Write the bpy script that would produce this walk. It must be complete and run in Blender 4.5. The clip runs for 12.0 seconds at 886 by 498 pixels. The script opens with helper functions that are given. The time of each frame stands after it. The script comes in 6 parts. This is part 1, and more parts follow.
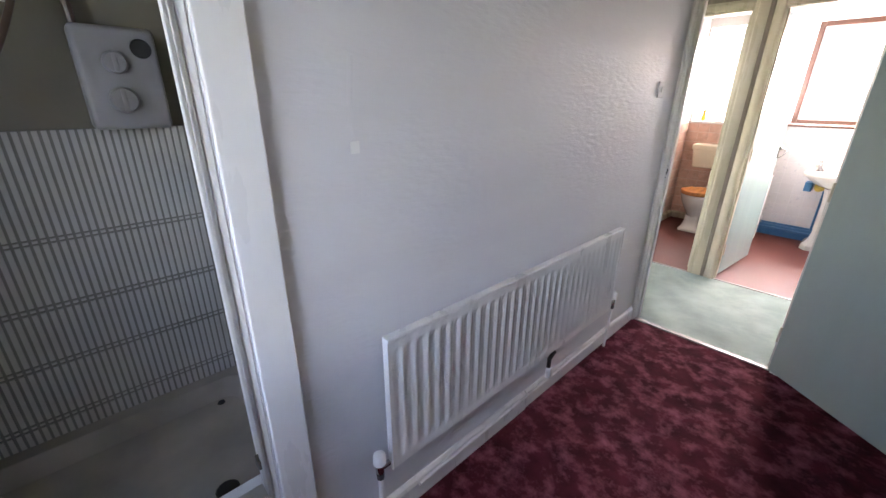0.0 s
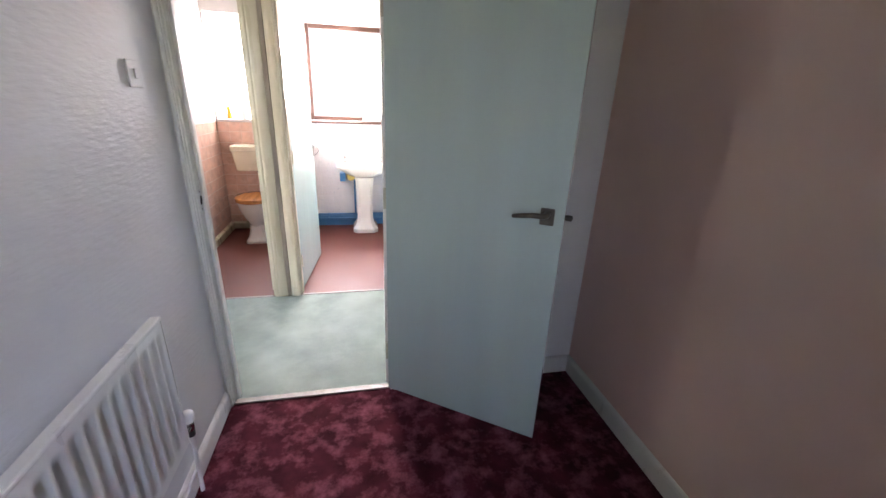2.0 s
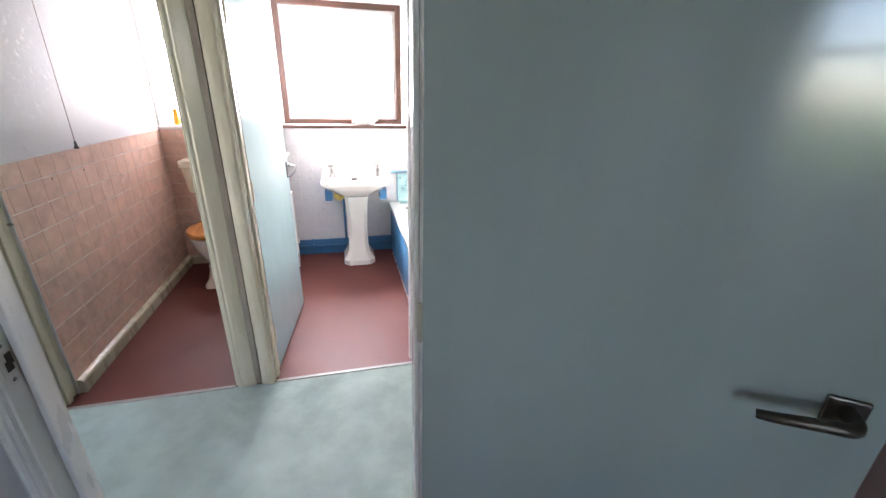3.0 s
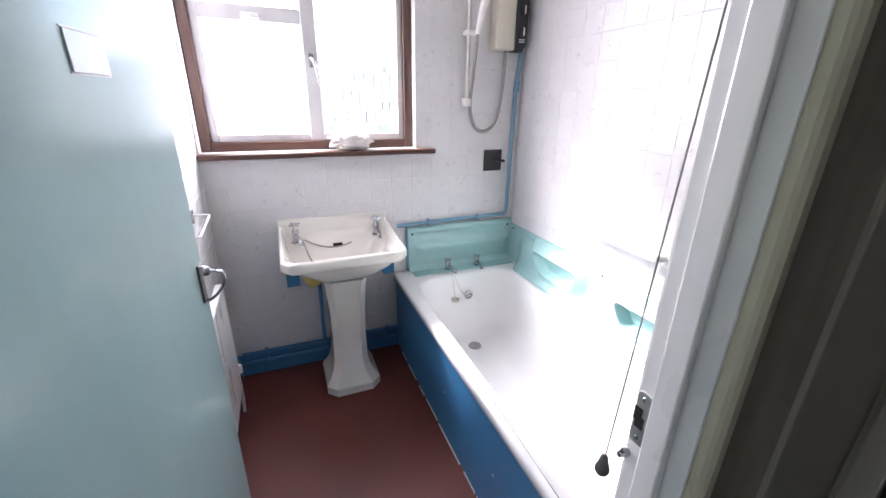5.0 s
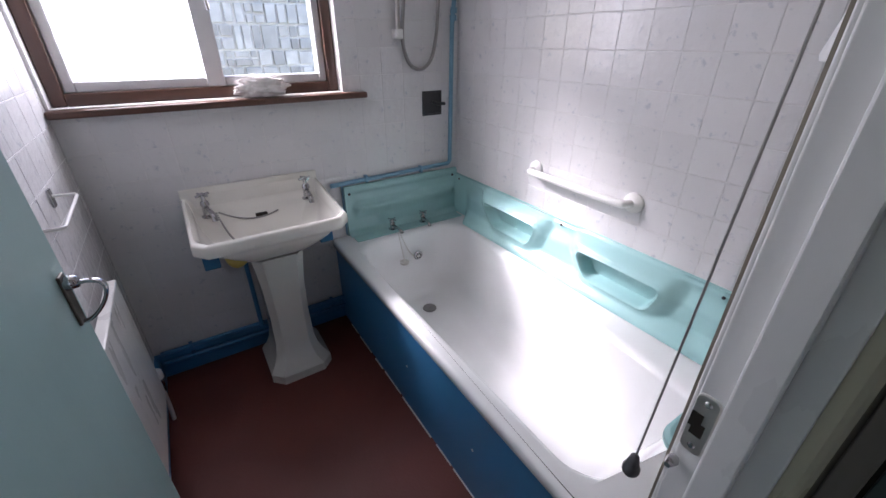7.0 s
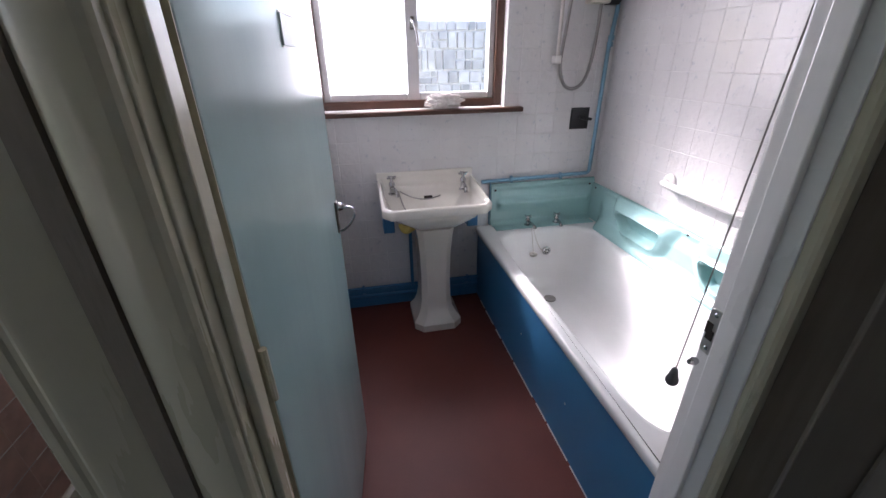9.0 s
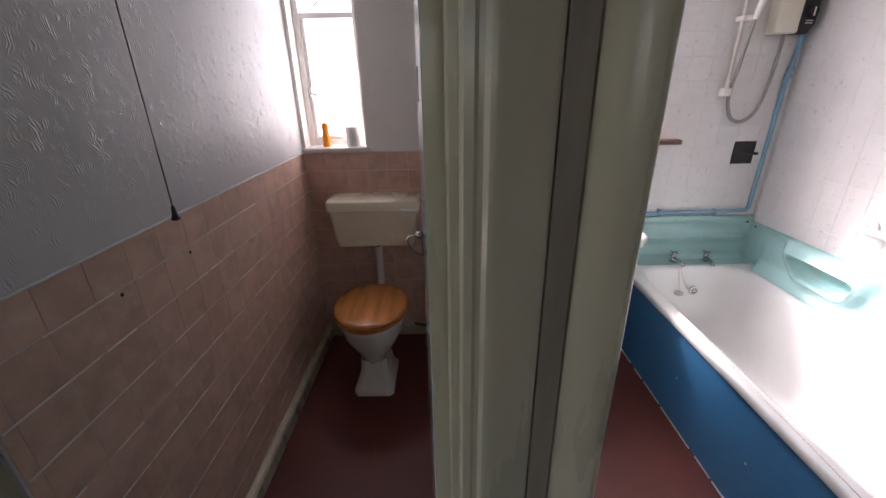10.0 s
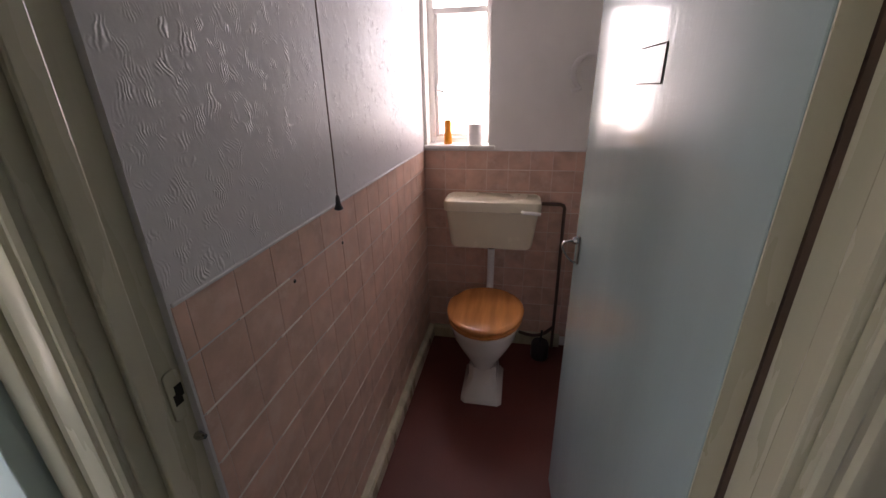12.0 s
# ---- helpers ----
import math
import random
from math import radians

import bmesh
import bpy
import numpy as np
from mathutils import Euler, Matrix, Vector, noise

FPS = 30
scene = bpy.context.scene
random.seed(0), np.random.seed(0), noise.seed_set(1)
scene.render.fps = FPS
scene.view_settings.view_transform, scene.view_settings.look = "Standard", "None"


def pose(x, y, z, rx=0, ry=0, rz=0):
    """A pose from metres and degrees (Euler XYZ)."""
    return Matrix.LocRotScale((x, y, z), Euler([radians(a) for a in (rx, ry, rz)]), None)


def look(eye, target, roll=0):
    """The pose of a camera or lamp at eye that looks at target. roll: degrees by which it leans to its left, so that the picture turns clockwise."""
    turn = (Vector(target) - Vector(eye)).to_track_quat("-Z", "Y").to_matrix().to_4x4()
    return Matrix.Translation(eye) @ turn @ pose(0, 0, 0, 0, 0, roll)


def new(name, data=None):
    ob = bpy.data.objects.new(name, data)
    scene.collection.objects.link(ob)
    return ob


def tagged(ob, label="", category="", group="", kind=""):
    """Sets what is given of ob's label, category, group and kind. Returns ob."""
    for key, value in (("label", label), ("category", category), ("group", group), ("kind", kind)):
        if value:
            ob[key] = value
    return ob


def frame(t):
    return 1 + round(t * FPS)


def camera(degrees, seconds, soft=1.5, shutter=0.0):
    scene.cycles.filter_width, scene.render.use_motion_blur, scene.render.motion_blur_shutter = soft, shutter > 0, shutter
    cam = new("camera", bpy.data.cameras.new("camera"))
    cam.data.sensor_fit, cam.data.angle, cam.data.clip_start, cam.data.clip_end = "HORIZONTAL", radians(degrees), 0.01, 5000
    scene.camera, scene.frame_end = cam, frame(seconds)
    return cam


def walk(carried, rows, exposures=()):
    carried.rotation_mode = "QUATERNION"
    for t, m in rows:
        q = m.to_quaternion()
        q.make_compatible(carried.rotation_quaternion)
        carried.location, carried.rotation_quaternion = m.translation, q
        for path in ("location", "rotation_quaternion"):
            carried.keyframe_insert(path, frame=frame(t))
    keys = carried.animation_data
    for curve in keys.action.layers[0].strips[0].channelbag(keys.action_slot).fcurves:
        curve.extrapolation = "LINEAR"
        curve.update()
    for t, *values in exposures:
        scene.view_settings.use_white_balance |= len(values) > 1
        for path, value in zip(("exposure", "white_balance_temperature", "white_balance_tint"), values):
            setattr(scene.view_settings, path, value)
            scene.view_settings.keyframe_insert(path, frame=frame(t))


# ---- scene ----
cam = camera(96.4, 12.0)
PATH = [
    (0, (0.83, -3.642, 1.39), (-0.527, -2.362, 0.668), 0.5),
    (0.5, (0.825, -3.599, 1.417), (-0.043, -1.957, 0.674), 1.5),
    (1, (0.708, -3.475, 1.413), (0.441, -1.635, 0.678), 1.8),
    (1.5, (0.674, -3.197, 1.395), (0.867, -1.338, 0.683), 2.3),
    (2, (0.642, -2.784, 1.382), (1.047, -0.952, 0.687), 2.2),
    (2.5, (0.58, -2.303, 1.435), (1.052, -0.496, 0.72), 2.3),
    (3, (0.616, -1.817, 1.437), (1.076, -0.016, 0.697), 1.4),
    (3.2, (0.566, -1.637, 1.404), (1.04, 0.169, 0.687), 2.0),
    (4.8, (0.507, -0.34, 1.371), (1.086, 1.446, 0.68), 0.7),
    (5, (0.484, -0.213, 1.382), (1.194, 1.522, 0.685), 0.9),
    (5.5, (0.476, -0.025, 1.373), (1.411, 1.601, 0.678), 0.6),
    (6, (0.488, 0.023, 1.361), (1.459, 1.575, 0.557), 0.2),
    (6.5, (0.512, 0.013, 1.337), (1.485, 1.532, 0.473), -0.1),
    (6.7, (0.507, 0.012, 1.346), (1.477, 1.498, 0.425), 0.1),
    (8.5, (0.493, -0.274, 1.363), (1.322, 1.281, 0.417), -0.4),
    (9, (0.362, -0.353, 1.385), (0.722, 1.416, 0.523), -0.7),
    (9.5, (0.12, -0.372, 1.434), (0.245, 1.465, 0.653), -0.1),
    (10, (0.002, -0.351, 1.435), (-0.008, 1.498, 0.672), -1.1),
    (10.5, (-0.107, -0.373, 1.428), (-0.109, 1.481, 0.679), -0.8),
    (11, (-0.143, -0.365, 1.419), (-0.172, 1.492, 0.675), -0.7),
    (11.5, (-0.175, -0.35, 1.402), (-0.371, 1.5, 0.666), -1.0),
    (12, (-0.247, -0.29, 1.405), (-0.598, 1.534, 0.663), -1.0),
]
EXPOSURES = [(0, 5.0, 7300, 30), (0.5, 5.1, 7250, 31), (1.0, 4.95, 7250, 32), (1.5, 4.9, 7200, 32), (2.0, 5.0, 7050, 31), (2.5, 4.9, 6750, 29), (3.2, 4.35, 6450, 26), (4.8, 3.25, 6200, 28), (5.5, 2.6, 6000, 25), (6.0, 2.35, 6000, 26), (6.5, 1.85, 6000, 26), (8.5, 1.8, 6050, 28), (9.0, 2.1, 6150, 28), (9.5, 2.1, 6350, 30), (10.0, 2.55, 6600, 31), (10.5, 2.6, 6800, 32), (12, 2.85, 7000, 36)]
walk(cam, [(t, look(eye, target, roll)) for t, eye, target, roll in PATH], EXPOSURES)

# ---------------------------------------------------------------- light
world = bpy.data.worlds.new("sky")
scene.world = world
world.use_nodes = True
SUN = Vector((-0.92, 1.02, 1.08)).normalized()
wn = world.node_tree.nodes
sky = wn.new("ShaderNodeTexSky")
sky.sky_type = "NISHITA"
sky.sun_disc = False
sky.sun_elevation = math.asin(SUN.z)
sky.sun_rotation = math.atan2(SUN.x, SUN.y)
wn["Background"].inputs["Strength"].default_value = 0.15
world.node_tree.links.new(sky.outputs[0], wn["Background"].inputs["Color"])
lamp = bpy.data.lights.new("sun", "SUN")
lamp.energy, lamp.angle, lamp.color = 4.0, radians(15.0), (1.0, 0.95, 0.88)
new("sun", lamp).matrix_world = look(SUN * 20, (0, 0, 0))
# sky light that comes in through the obscured panes
for nm, x, y, z, w, h, p in (("sky_light_bath", 0.4385, 1.915, 1.46, 0.39, 0.455, 1.5), ("sky_light_fanlight", 0.4385, 1.915, 1.875, 0.39, 0.235, 0.75), ("sky_light_toilet", -0.557, 1.885, 1.61, 0.255, 0.84, 0.50)):
    a = bpy.data.lights.new(nm, "AREA")
    a.shape, a.size, a.size_y, a.energy, a.color = "RECTANGLE", w, h, p, (1.0, 0.99, 0.97)
    new(nm, a).matrix_world = look((x, y, z), (x, y - 1, z))


# ---------------------------------------------------------------- materials
def material(name, color, rough=0.5, metal=0.0, spread=0.06, scale=6.0, grain=60.0, bump=0.1, depth=0.002,
             stretch=(1, 1, 1), spec=0.5, coat=0.0, random_value=0.0, patchy=0.0, second=None, cut=(0.45, 0.65), second_scale=4.0):
    """A paint-like surface: large mottling, fine grain and relief, and an optional second colour in patches."""
    m = bpy.data.materials.new(name)
    m.use_nodes = True
    nt = m.node_tree
    n, ln = nt.nodes, nt.links
    b = n["Principled BSDF"]
    b.inputs["Metallic"].default_value = metal
    b.inputs["Specular IOR Level"].default_value = spec
    b.inputs["Coat Weight"].default_value = coat
    b.inputs["Coat Roughness"].default_value = 0.06
    co = n.new("ShaderNodeTexCoord")
    mp = n.new("ShaderNodeMapping")
    mp.inputs["Scale"].default_value = stretch
    ln.new(co.outputs["Object"], mp.inputs["Vector"])
    if random_value:
        piece = n.new("ShaderNodeObjectInfo")
        shift = n.new("ShaderNodeVectorMath")
        shift.operation = "SCALE"
        shift.inputs[0].default_value = (31.0, 17.0, 23.0)
        ln.new(piece.outputs["Random"], shift.inputs["Scale"])
        ln.new(shift.outputs[0], mp.inputs["Location"])
    big = n.new("ShaderNodeTexNoise")
    big.inputs["Scale"].default_value, big.inputs["Detail"].default_value = scale, 5
    fine = n.new("ShaderNodeTexNoise")
    fine.inputs["Scale"].default_value, fine.inputs["Detail"].default_value = grain, 4
    ln.new(mp.outputs[0], big.inputs["Vector"])
    ln.new(mp.outputs[0], fine.inputs["Vector"])
    ramp = n.new("ShaderNodeMapRange")
    ramp.inputs["From Min"].default_value, ramp.inputs["From Max"].default_value = 0.3, 0.7
    ramp.inputs["To Min"].default_value, ramp.inputs["To Max"].default_value = 1 - spread, 1 + spread
    ln.new(big.outputs["Fac"], ramp.inputs["Value"])
    value = ramp.outputs[0]
    if random_value:
        info = n.new("ShaderNodeObjectInfo")
        r2 = n.new("ShaderNodeMapRange")
        r2.inputs["To Min"].default_value, r2.inputs["To Max"].default_value = 1 - random_value, 1 + random_value
        ln.new(info.outputs["Random"], r2.inputs["Value"])
        mul = n.new("ShaderNodeMath")
        mul.operation = "MULTIPLY"
        ln.new(value, mul.inputs[0])
        ln.new(r2.outputs[0], mul.inputs[1])
        value = mul.outputs[0]
    hsv = n.new("ShaderNodeHueSaturation")
    hsv.inputs["Color"].default_value = (*color, 1)
    ln.new(value, hsv.inputs["Value"])
    out = hsv.outputs[0]
    if second:
        patch = n.new("ShaderNodeTexNoise")
        patch.inputs["Scale"].default_value, patch.inputs["Detail"].default_value = second_scale, 6
        patch.inputs["Roughness"].default_value = 0.65
        ln.new(mp.outputs[0], patch.inputs["Vector"])
        pr = n.new("ShaderNodeMapRange")
        pr.inputs["From Min"].default_value, pr.inputs["From Max"].default_value = cut
        ln.new(patch.outputs["Fac"], pr.inputs["Value"])
        mix = n.new("ShaderNodeMix")
        mix.data_type = "RGBA"
        mix.inputs["B"].default_value = (*second, 1)
        ln.new(pr.outputs[0], mix.inputs["Factor"])
        ln.new(out, mix.inputs["A"])
        out = mix.outputs["Result"]
    ln.new(out, b.inputs["Base Color"])
    rr = n.new("ShaderNodeMapRange")
    rr.inputs["To Min"].default_value, rr.inputs["To Max"].default_value = max(rough - 0.06, 0.02), min(rough + 0.08, 1)
    ln.new(big.outputs["Fac"], rr.inputs["Value"])
    ln.new(rr.outputs[0], b.inputs["Roughness"])
    if bump:
        bp = n.new("ShaderNodeBump")
        bp.inputs["Strength"].default_value, bp.inputs["Distance"].default_value = bump, depth
        height = fine.outputs["Fac"]
        if patchy:
            spots = n.new("ShaderNodeTexNoise")
            spots.inputs["Scale"].default_value, spots.inputs["Detail"].default_value = patchy, 2
            ln.new(co.outputs["Object"], spots.inputs["Vector"])
            gate = n.new("ShaderNodeMapRange")
            gate.inputs["From Min"].default_value, gate.inputs["From Max"].default_value = 0.46, 0.62
            gate.inputs["To Min"].default_value = 0.12
            ln.new(spots.outputs["Fac"], gate.inputs["Value"])
            gated = n.new("ShaderNodeMath")
            gated.operation = "MULTIPLY"
            ln.new(height, gated.inputs[0])
            ln.new(gate.outputs[0], gated.inputs[1])
            height = gated.outputs[0]
            fine.inputs["Distortion"].default_value = 1.2
        ln.new(height, bp.inputs["Height"])
        ln.new(bp.outputs[0], b.inputs["Normal"])
    return m


def glass_material(name, rough=0.0, bump=0.0):
    m = bpy.data.materials.new(name)
    m.use_nodes = True
    n, ln = m.node_tree.nodes, m.node_tree.links
    b = n["Principled BSDF"]
    b.inputs["Transmission Weight"].default_value = 1
    b.inputs["Roughness"].default_value = rough
    b.inputs["IOR"].default_value = 1.45
    b.inputs["Base Color"].default_value = (0.97, 0.99, 0.98, 1)
    if bump:
        v = n.new("ShaderNodeTexVoronoi")
        v.inputs["Scale"].default_value = 90
        bp = n.new("ShaderNodeBump")
        bp.inputs["Strength"].default_value, bp.inputs["Distance"].default_value = bump, 0.004
        ln.new(v.outputs["Distance"], bp.inputs["Height"])
        ln.new(bp.outputs[0], b.inputs["Normal"])
    return m


def comb_material(name, color, rough):
    """Paint over a coating combed into small patches of short wavy ridges, each patch turned its own way."""
    m = material(name, color, rough, spread=0.04, scale=2, grain=75, bump=0)
    n, ln = m.node_tree.nodes, m.node_tree.links
    co = n.new("ShaderNodeTexCoord")
    flat = n.new("ShaderNodeMapping")
    flat.inputs["Scale"].default_value = (0, 1, 1)
    ln.new(co.outputs["Object"], flat.inputs["Vector"])
    wob = n.new("ShaderNodeTexNoise")
    wob.inputs["Scale"].default_value, wob.inputs["Detail"].default_value = 16, 2
    ln.new(flat.outputs[0], wob.inputs["Vector"])
    off = n.new("ShaderNodeVectorMath")
    off.operation = "MULTIPLY_ADD"
    off.inputs[1].default_value = (0.05, 0.05, 0.05)
    ln.new(wob.outputs["Color"], off.inputs[0])
    ln.new(flat.outputs[0], off.inputs[2])
    cell = n.new("ShaderNodeTexVoronoi")
    cell.inputs["Scale"].default_value = 29
    ln.new(off.outputs[0], cell.inputs["Vector"])
    split = n.new("ShaderNodeSeparateColor")
    ln.new(cell.outputs["Color"], split.inputs[0])
    ang = n.new("ShaderNodeMapRange")
    ang.inputs["To Min"].default_value, ang.inputs["To Max"].default_value = -0.6, 0.15
    ln.new(split.outputs[0], ang.inputs["Value"])
    turn = n.new("ShaderNodeVectorRotate")
    turn.rotation_type = "X_AXIS"
    ln.new(off.outputs[0], turn.inputs["Vector"])
    ln.new(ang.outputs[0], turn.inputs["Angle"])
    wave = n.new("ShaderNodeTexWave")
    wave.bands_direction = "Y"
    wave.inputs["Scale"].default_value, wave.inputs["Distortion"].default_value = 52, 4.0
    wave.inputs["Detail Scale"].default_value = 1.2
    ln.new(turn.outputs[0], wave.inputs["Vector"])
    near = n.new("ShaderNodeMapRange")
    near.inputs["From Min"].default_value, near.inputs["From Max"].default_value = 0.75, 0.15
    ln.new(cell.outputs["Distance"], near.inputs["Value"])
    some = n.new("ShaderNodeMapRange")
    some.inputs["From Min"].default_value, some.inputs["From Max"].default_value = 0.15, 0.8
    some.inputs["To Min"].default_value = 0.12
    ln.new(split.outputs[1], some.inputs["Value"])
    grit = n.new("ShaderNodeTexNoise")
    grit.inputs["Scale"].default_value, grit.inputs["Detail"].default_value = 48, 3
    ln.new(co.outputs["Object"], grit.inputs["Vector"])
    short = n.new("ShaderNodeTexNoise")
    short.inputs["Scale"].default_value, short.inputs["Detail"].default_value = 38, 1
    ln.new(co.outputs["Object"], short.inputs["Vector"])
    cut = n.new("ShaderNodeMapRange")
    cut.inputs["From Min"].default_value, cut.inputs["From Max"].default_value = 0.44, 0.60
    ln.new(short.outputs["Fac"], cut.inputs["Value"])
    value = wave.outputs["Fac"]
    for other in (near.outputs[0], some.outputs[0], cut.outputs[0]):
        mul = n.new("ShaderNodeMath")
        mul.operation = "MULTIPLY"
        ln.new(value, mul.inputs[0])
        ln.new(other, mul.inputs[1])
        value = mul.outputs[0]
    add = n.new("ShaderNodeMath")
    add.operation = "MULTIPLY_ADD"
    add.inputs[1].default_value = 0.25
    ln.new(grit.outputs["Fac"], add.inputs[0])
    ln.new(value, add.inputs[2])
    bp = n.new("ShaderNodeBump")
    bp.inputs["Strength"].default_value, bp.inputs["Distance"].default_value = 0.44, 0.004
    ln.new(add.outputs[0], bp.inputs["Height"])
    ln.new(bp.outputs[0], n["Principled BSDF"].inputs["Normal"])
    return m


M_WALL = material("white_wallpaper", (0.67, 0.66, 0.67), 0.58, spread=0.03, scale=3, grain=38, bump=0.38, depth=0.006, stretch=(1, 0.55, 2.2))
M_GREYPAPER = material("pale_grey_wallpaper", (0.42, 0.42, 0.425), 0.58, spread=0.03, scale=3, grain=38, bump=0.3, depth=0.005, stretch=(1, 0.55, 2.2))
M_SWITCH = material("aged_white_plastic", (0.60, 0.59, 0.59), 0.6, spread=0.04, scale=20, grain=80, bump=0.05)
M_OFFWHITE = material("off_white_gloss_paint", (0.68, 0.66, 0.60), 0.28, spread=0.04, grain=30, bump=0.15, stretch=(2, 2, 0.5), coat=0.15)
M_PALEPAPER = material("pale_warm_wallpaper", (0.58, 0.55, 0.52), 0.6, spread=0.04, scale=3, grain=60, bump=0.2)
M_PINK = material("pink_wallpaper", (0.80, 0.55, 0.465), 0.6, spread=0.06, scale=2.5, grain=90, bump=0.2, depth=0.002)
M_PLAIN = material("off_white_plaster", (0.80, 0.79, 0.755), 0.6, spread=0.03, grain=70, bump=0.15)
M_SWIRL = comb_material("grey_white_swirled_paint", (0.60, 0.59, 0.59), 0.40)
M_CARPET = material("burgundy_carpet", (0.075, 0.012, 0.020), 0.95, spread=0.45, scale=9, grain=420, bump=0.9, depth=0.006, spec=0.1,
                    second=(0.33, 0.10, 0.135), cut=(0.47, 0.74), second_scale=10)
M_GREEN = material("pale_green_carpet", (0.345, 0.425, 0.39), 0.95, spread=0.16, scale=5, grain=420, bump=0.8, depth=0.005, spec=0.1,
                   second=(0.26, 0.33, 0.305), cut=(0.5, 0.75), second_scale=3.5)
M_VINYL = material("red_vinyl", (0.128, 0.035, 0.026), 0.50, spec=0.36, spread=0.10, scale=4, grain=130, bump=0.5, depth=0.002)
M_FRAMEWHITE = material("weathered_white_paint", (0.56, 0.56, 0.56), 0.35, spread=0.06, grain=30, bump=0.15, stretch=(2, 2, 0.5))
M_HOSE = material("grey_hose", (0.30, 0.29, 0.28), 0.35, metal=0.4, spread=0.1, scale=30, bump=0.1)
M_CREAM = material("cream_gloss_paint", (0.50, 0.468, 0.345), 0.27, spread=0.05, scale=5, grain=26, bump=0.10, depth=0.003, stretch=(3, 3, 0.4), coat=0.12)
M_WHITE = material("white_gloss_paint", (0.78, 0.77, 0.75), 0.28, spread=0.03, grain=30, bump=0.15, stretch=(2, 2, 0.5), coat=0.2)
M_AQUA = material("aqua_gloss_paint", (0.31, 0.40, 0.395), 0.12, spread=0.04, scale=3, grain=26, bump=0.16, depth=0.002, stretch=(2.2, 2.2, 0.3), coat=0.12)
M_AQUA2 = material("grey_aqua_gloss_paint", (0.375, 0.44, 0.392), 0.14, spread=0.04, scale=3, grain=26, bump=0.10, depth=0.002, stretch=(2.2, 2.2, 0.3), coat=0.35)
# aqua taken down to a dark green that stands in for shade
M_AQUADIM = material("shade_darkened_aqua_paint", (0.065, 0.09, 0.087), 0.4, spread=0.1, scale=3, grain=26, bump=0.1, stretch=(2.2, 2.2, 0.3))
M_AQUA3 = material("aqua_satin_paint", (0.38, 0.53, 0.52), 0.17, spec=0.45, spread=0.04, scale=3, grain=26, bump=0.12, depth=0.002, stretch=(2.2, 2.2, 0.3))
# aqua paint lightened to hold the daylight falling on it
M_AQUALIT = material("light_washed_aqua_paint", (0.55, 0.68, 0.67), 0.4, spread=0.04, scale=3, grain=26, bump=0.1, stretch=(2.2, 2.2, 0.3))
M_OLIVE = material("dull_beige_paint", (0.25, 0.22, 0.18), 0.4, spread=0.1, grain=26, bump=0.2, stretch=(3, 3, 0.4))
M_STRIPE = material("striped_landing_wallpaper", (0.25, 0.215, 0.165), 0.55, spread=0.25, scale=14, grain=80, bump=0.25, stretch=(3, 3, 0.02))
M_PAPERSTRIP = material("faded_brown_wallpaper", (0.24, 0.205, 0.16), 0.7, spread=0.15, scale=10, grain=60, bump=0.2, stretch=(3, 3, 0.5))
M_BLUE = material("blue_gloss_paint", (0.034, 0.175, 0.36), 0.4, spread=0.05, scale=3, grain=40, bump=0.04)
M_BLUEPIPE = material("light_blue_pipe_paint", (0.17, 0.34, 0.47), 0.3, spread=0.08, grain=60, bump=0.15)
M_TEAL = material("aqua_moulded_plastic", (0.33, 0.56, 0.56), 0.22, spread=0.03, grain=50, bump=0.05)
M_ENAMEL = material("white_enamel", (0.84, 0.85, 0.85), 0.12, spread=0.02, grain=20, bump=0.03, coat=0.3)
M_CERAMIC = material("ivory_ceramic", (0.78, 0.76, 0.70), 0.10, spread=0.02, grain=20, bump=0.02, coat=0.3)
M_CISTERN = material("cream_plastic", (0.76, 0.71, 0.55), 0.25, spread=0.03, grain=50, bump=0.03)
M_HEATER = material("yellowed_cream_plastic", (0.70, 0.66, 0.55), 0.3, spread=0.03, scale=8, grain=50, bump=0.02)
M_PLASTIC = material("white_plastic", (0.80, 0.79, 0.77), 0.3, spread=0.02, grain=50, bump=0.02)
M_CHROME = material("chrome", (0.50, 0.50, 0.51), 0.10, metal=1.0, spread=0.05, grain=50, bump=0.03)
M_BRONZE = material("tarnished_brass", (0.13, 0.115, 0.095), 0.4, metal=0.9, spread=0.25, scale=30, grain=80, bump=0.1)
M_STEEL = material("steel_strip", (0.62, 0.60, 0.56), 0.35, metal=0.8, spread=0.1, scale=20, bump=0.1)
M_STRIP = material("dull_metal_strip", (0.26, 0.25, 0.23), 0.5, metal=0.3, spread=0.15, scale=20, bump=0.1)
M_BLACK = material("black_plastic", (0.018, 0.018, 0.02), 0.4, spread=0.2, bump=0.05)
M_SMOKE = material("smoky_grey_plastic", (0.07, 0.07, 0.075), 0.25, spread=0.2, scale=40, bump=0.1)
M_DARK = material("dark_gap", (0.02, 0.015, 0.01), 0.9, bump=0)
M_MAHOG = material("mahogany_varnish", (0.085, 0.038, 0.025), 0.3, spread=0.3, scale=5, grain=40, bump=0.15, stretch=(1, 6, 6), coat=0.2)
M_MAHOGV = material("mahogany_varnish_upright", (0.085, 0.038, 0.025), 0.3, spread=0.3, scale=5, grain=40, bump=0.15, stretch=(8, 8, 0.7), coat=0.2)
M_PINE = material("varnished_pine", (0.54, 0.22, 0.062), 0.22, spread=0.22, scale=4, grain=30, bump=0.06, stretch=(7, 0.7, 4), coat=0.3)
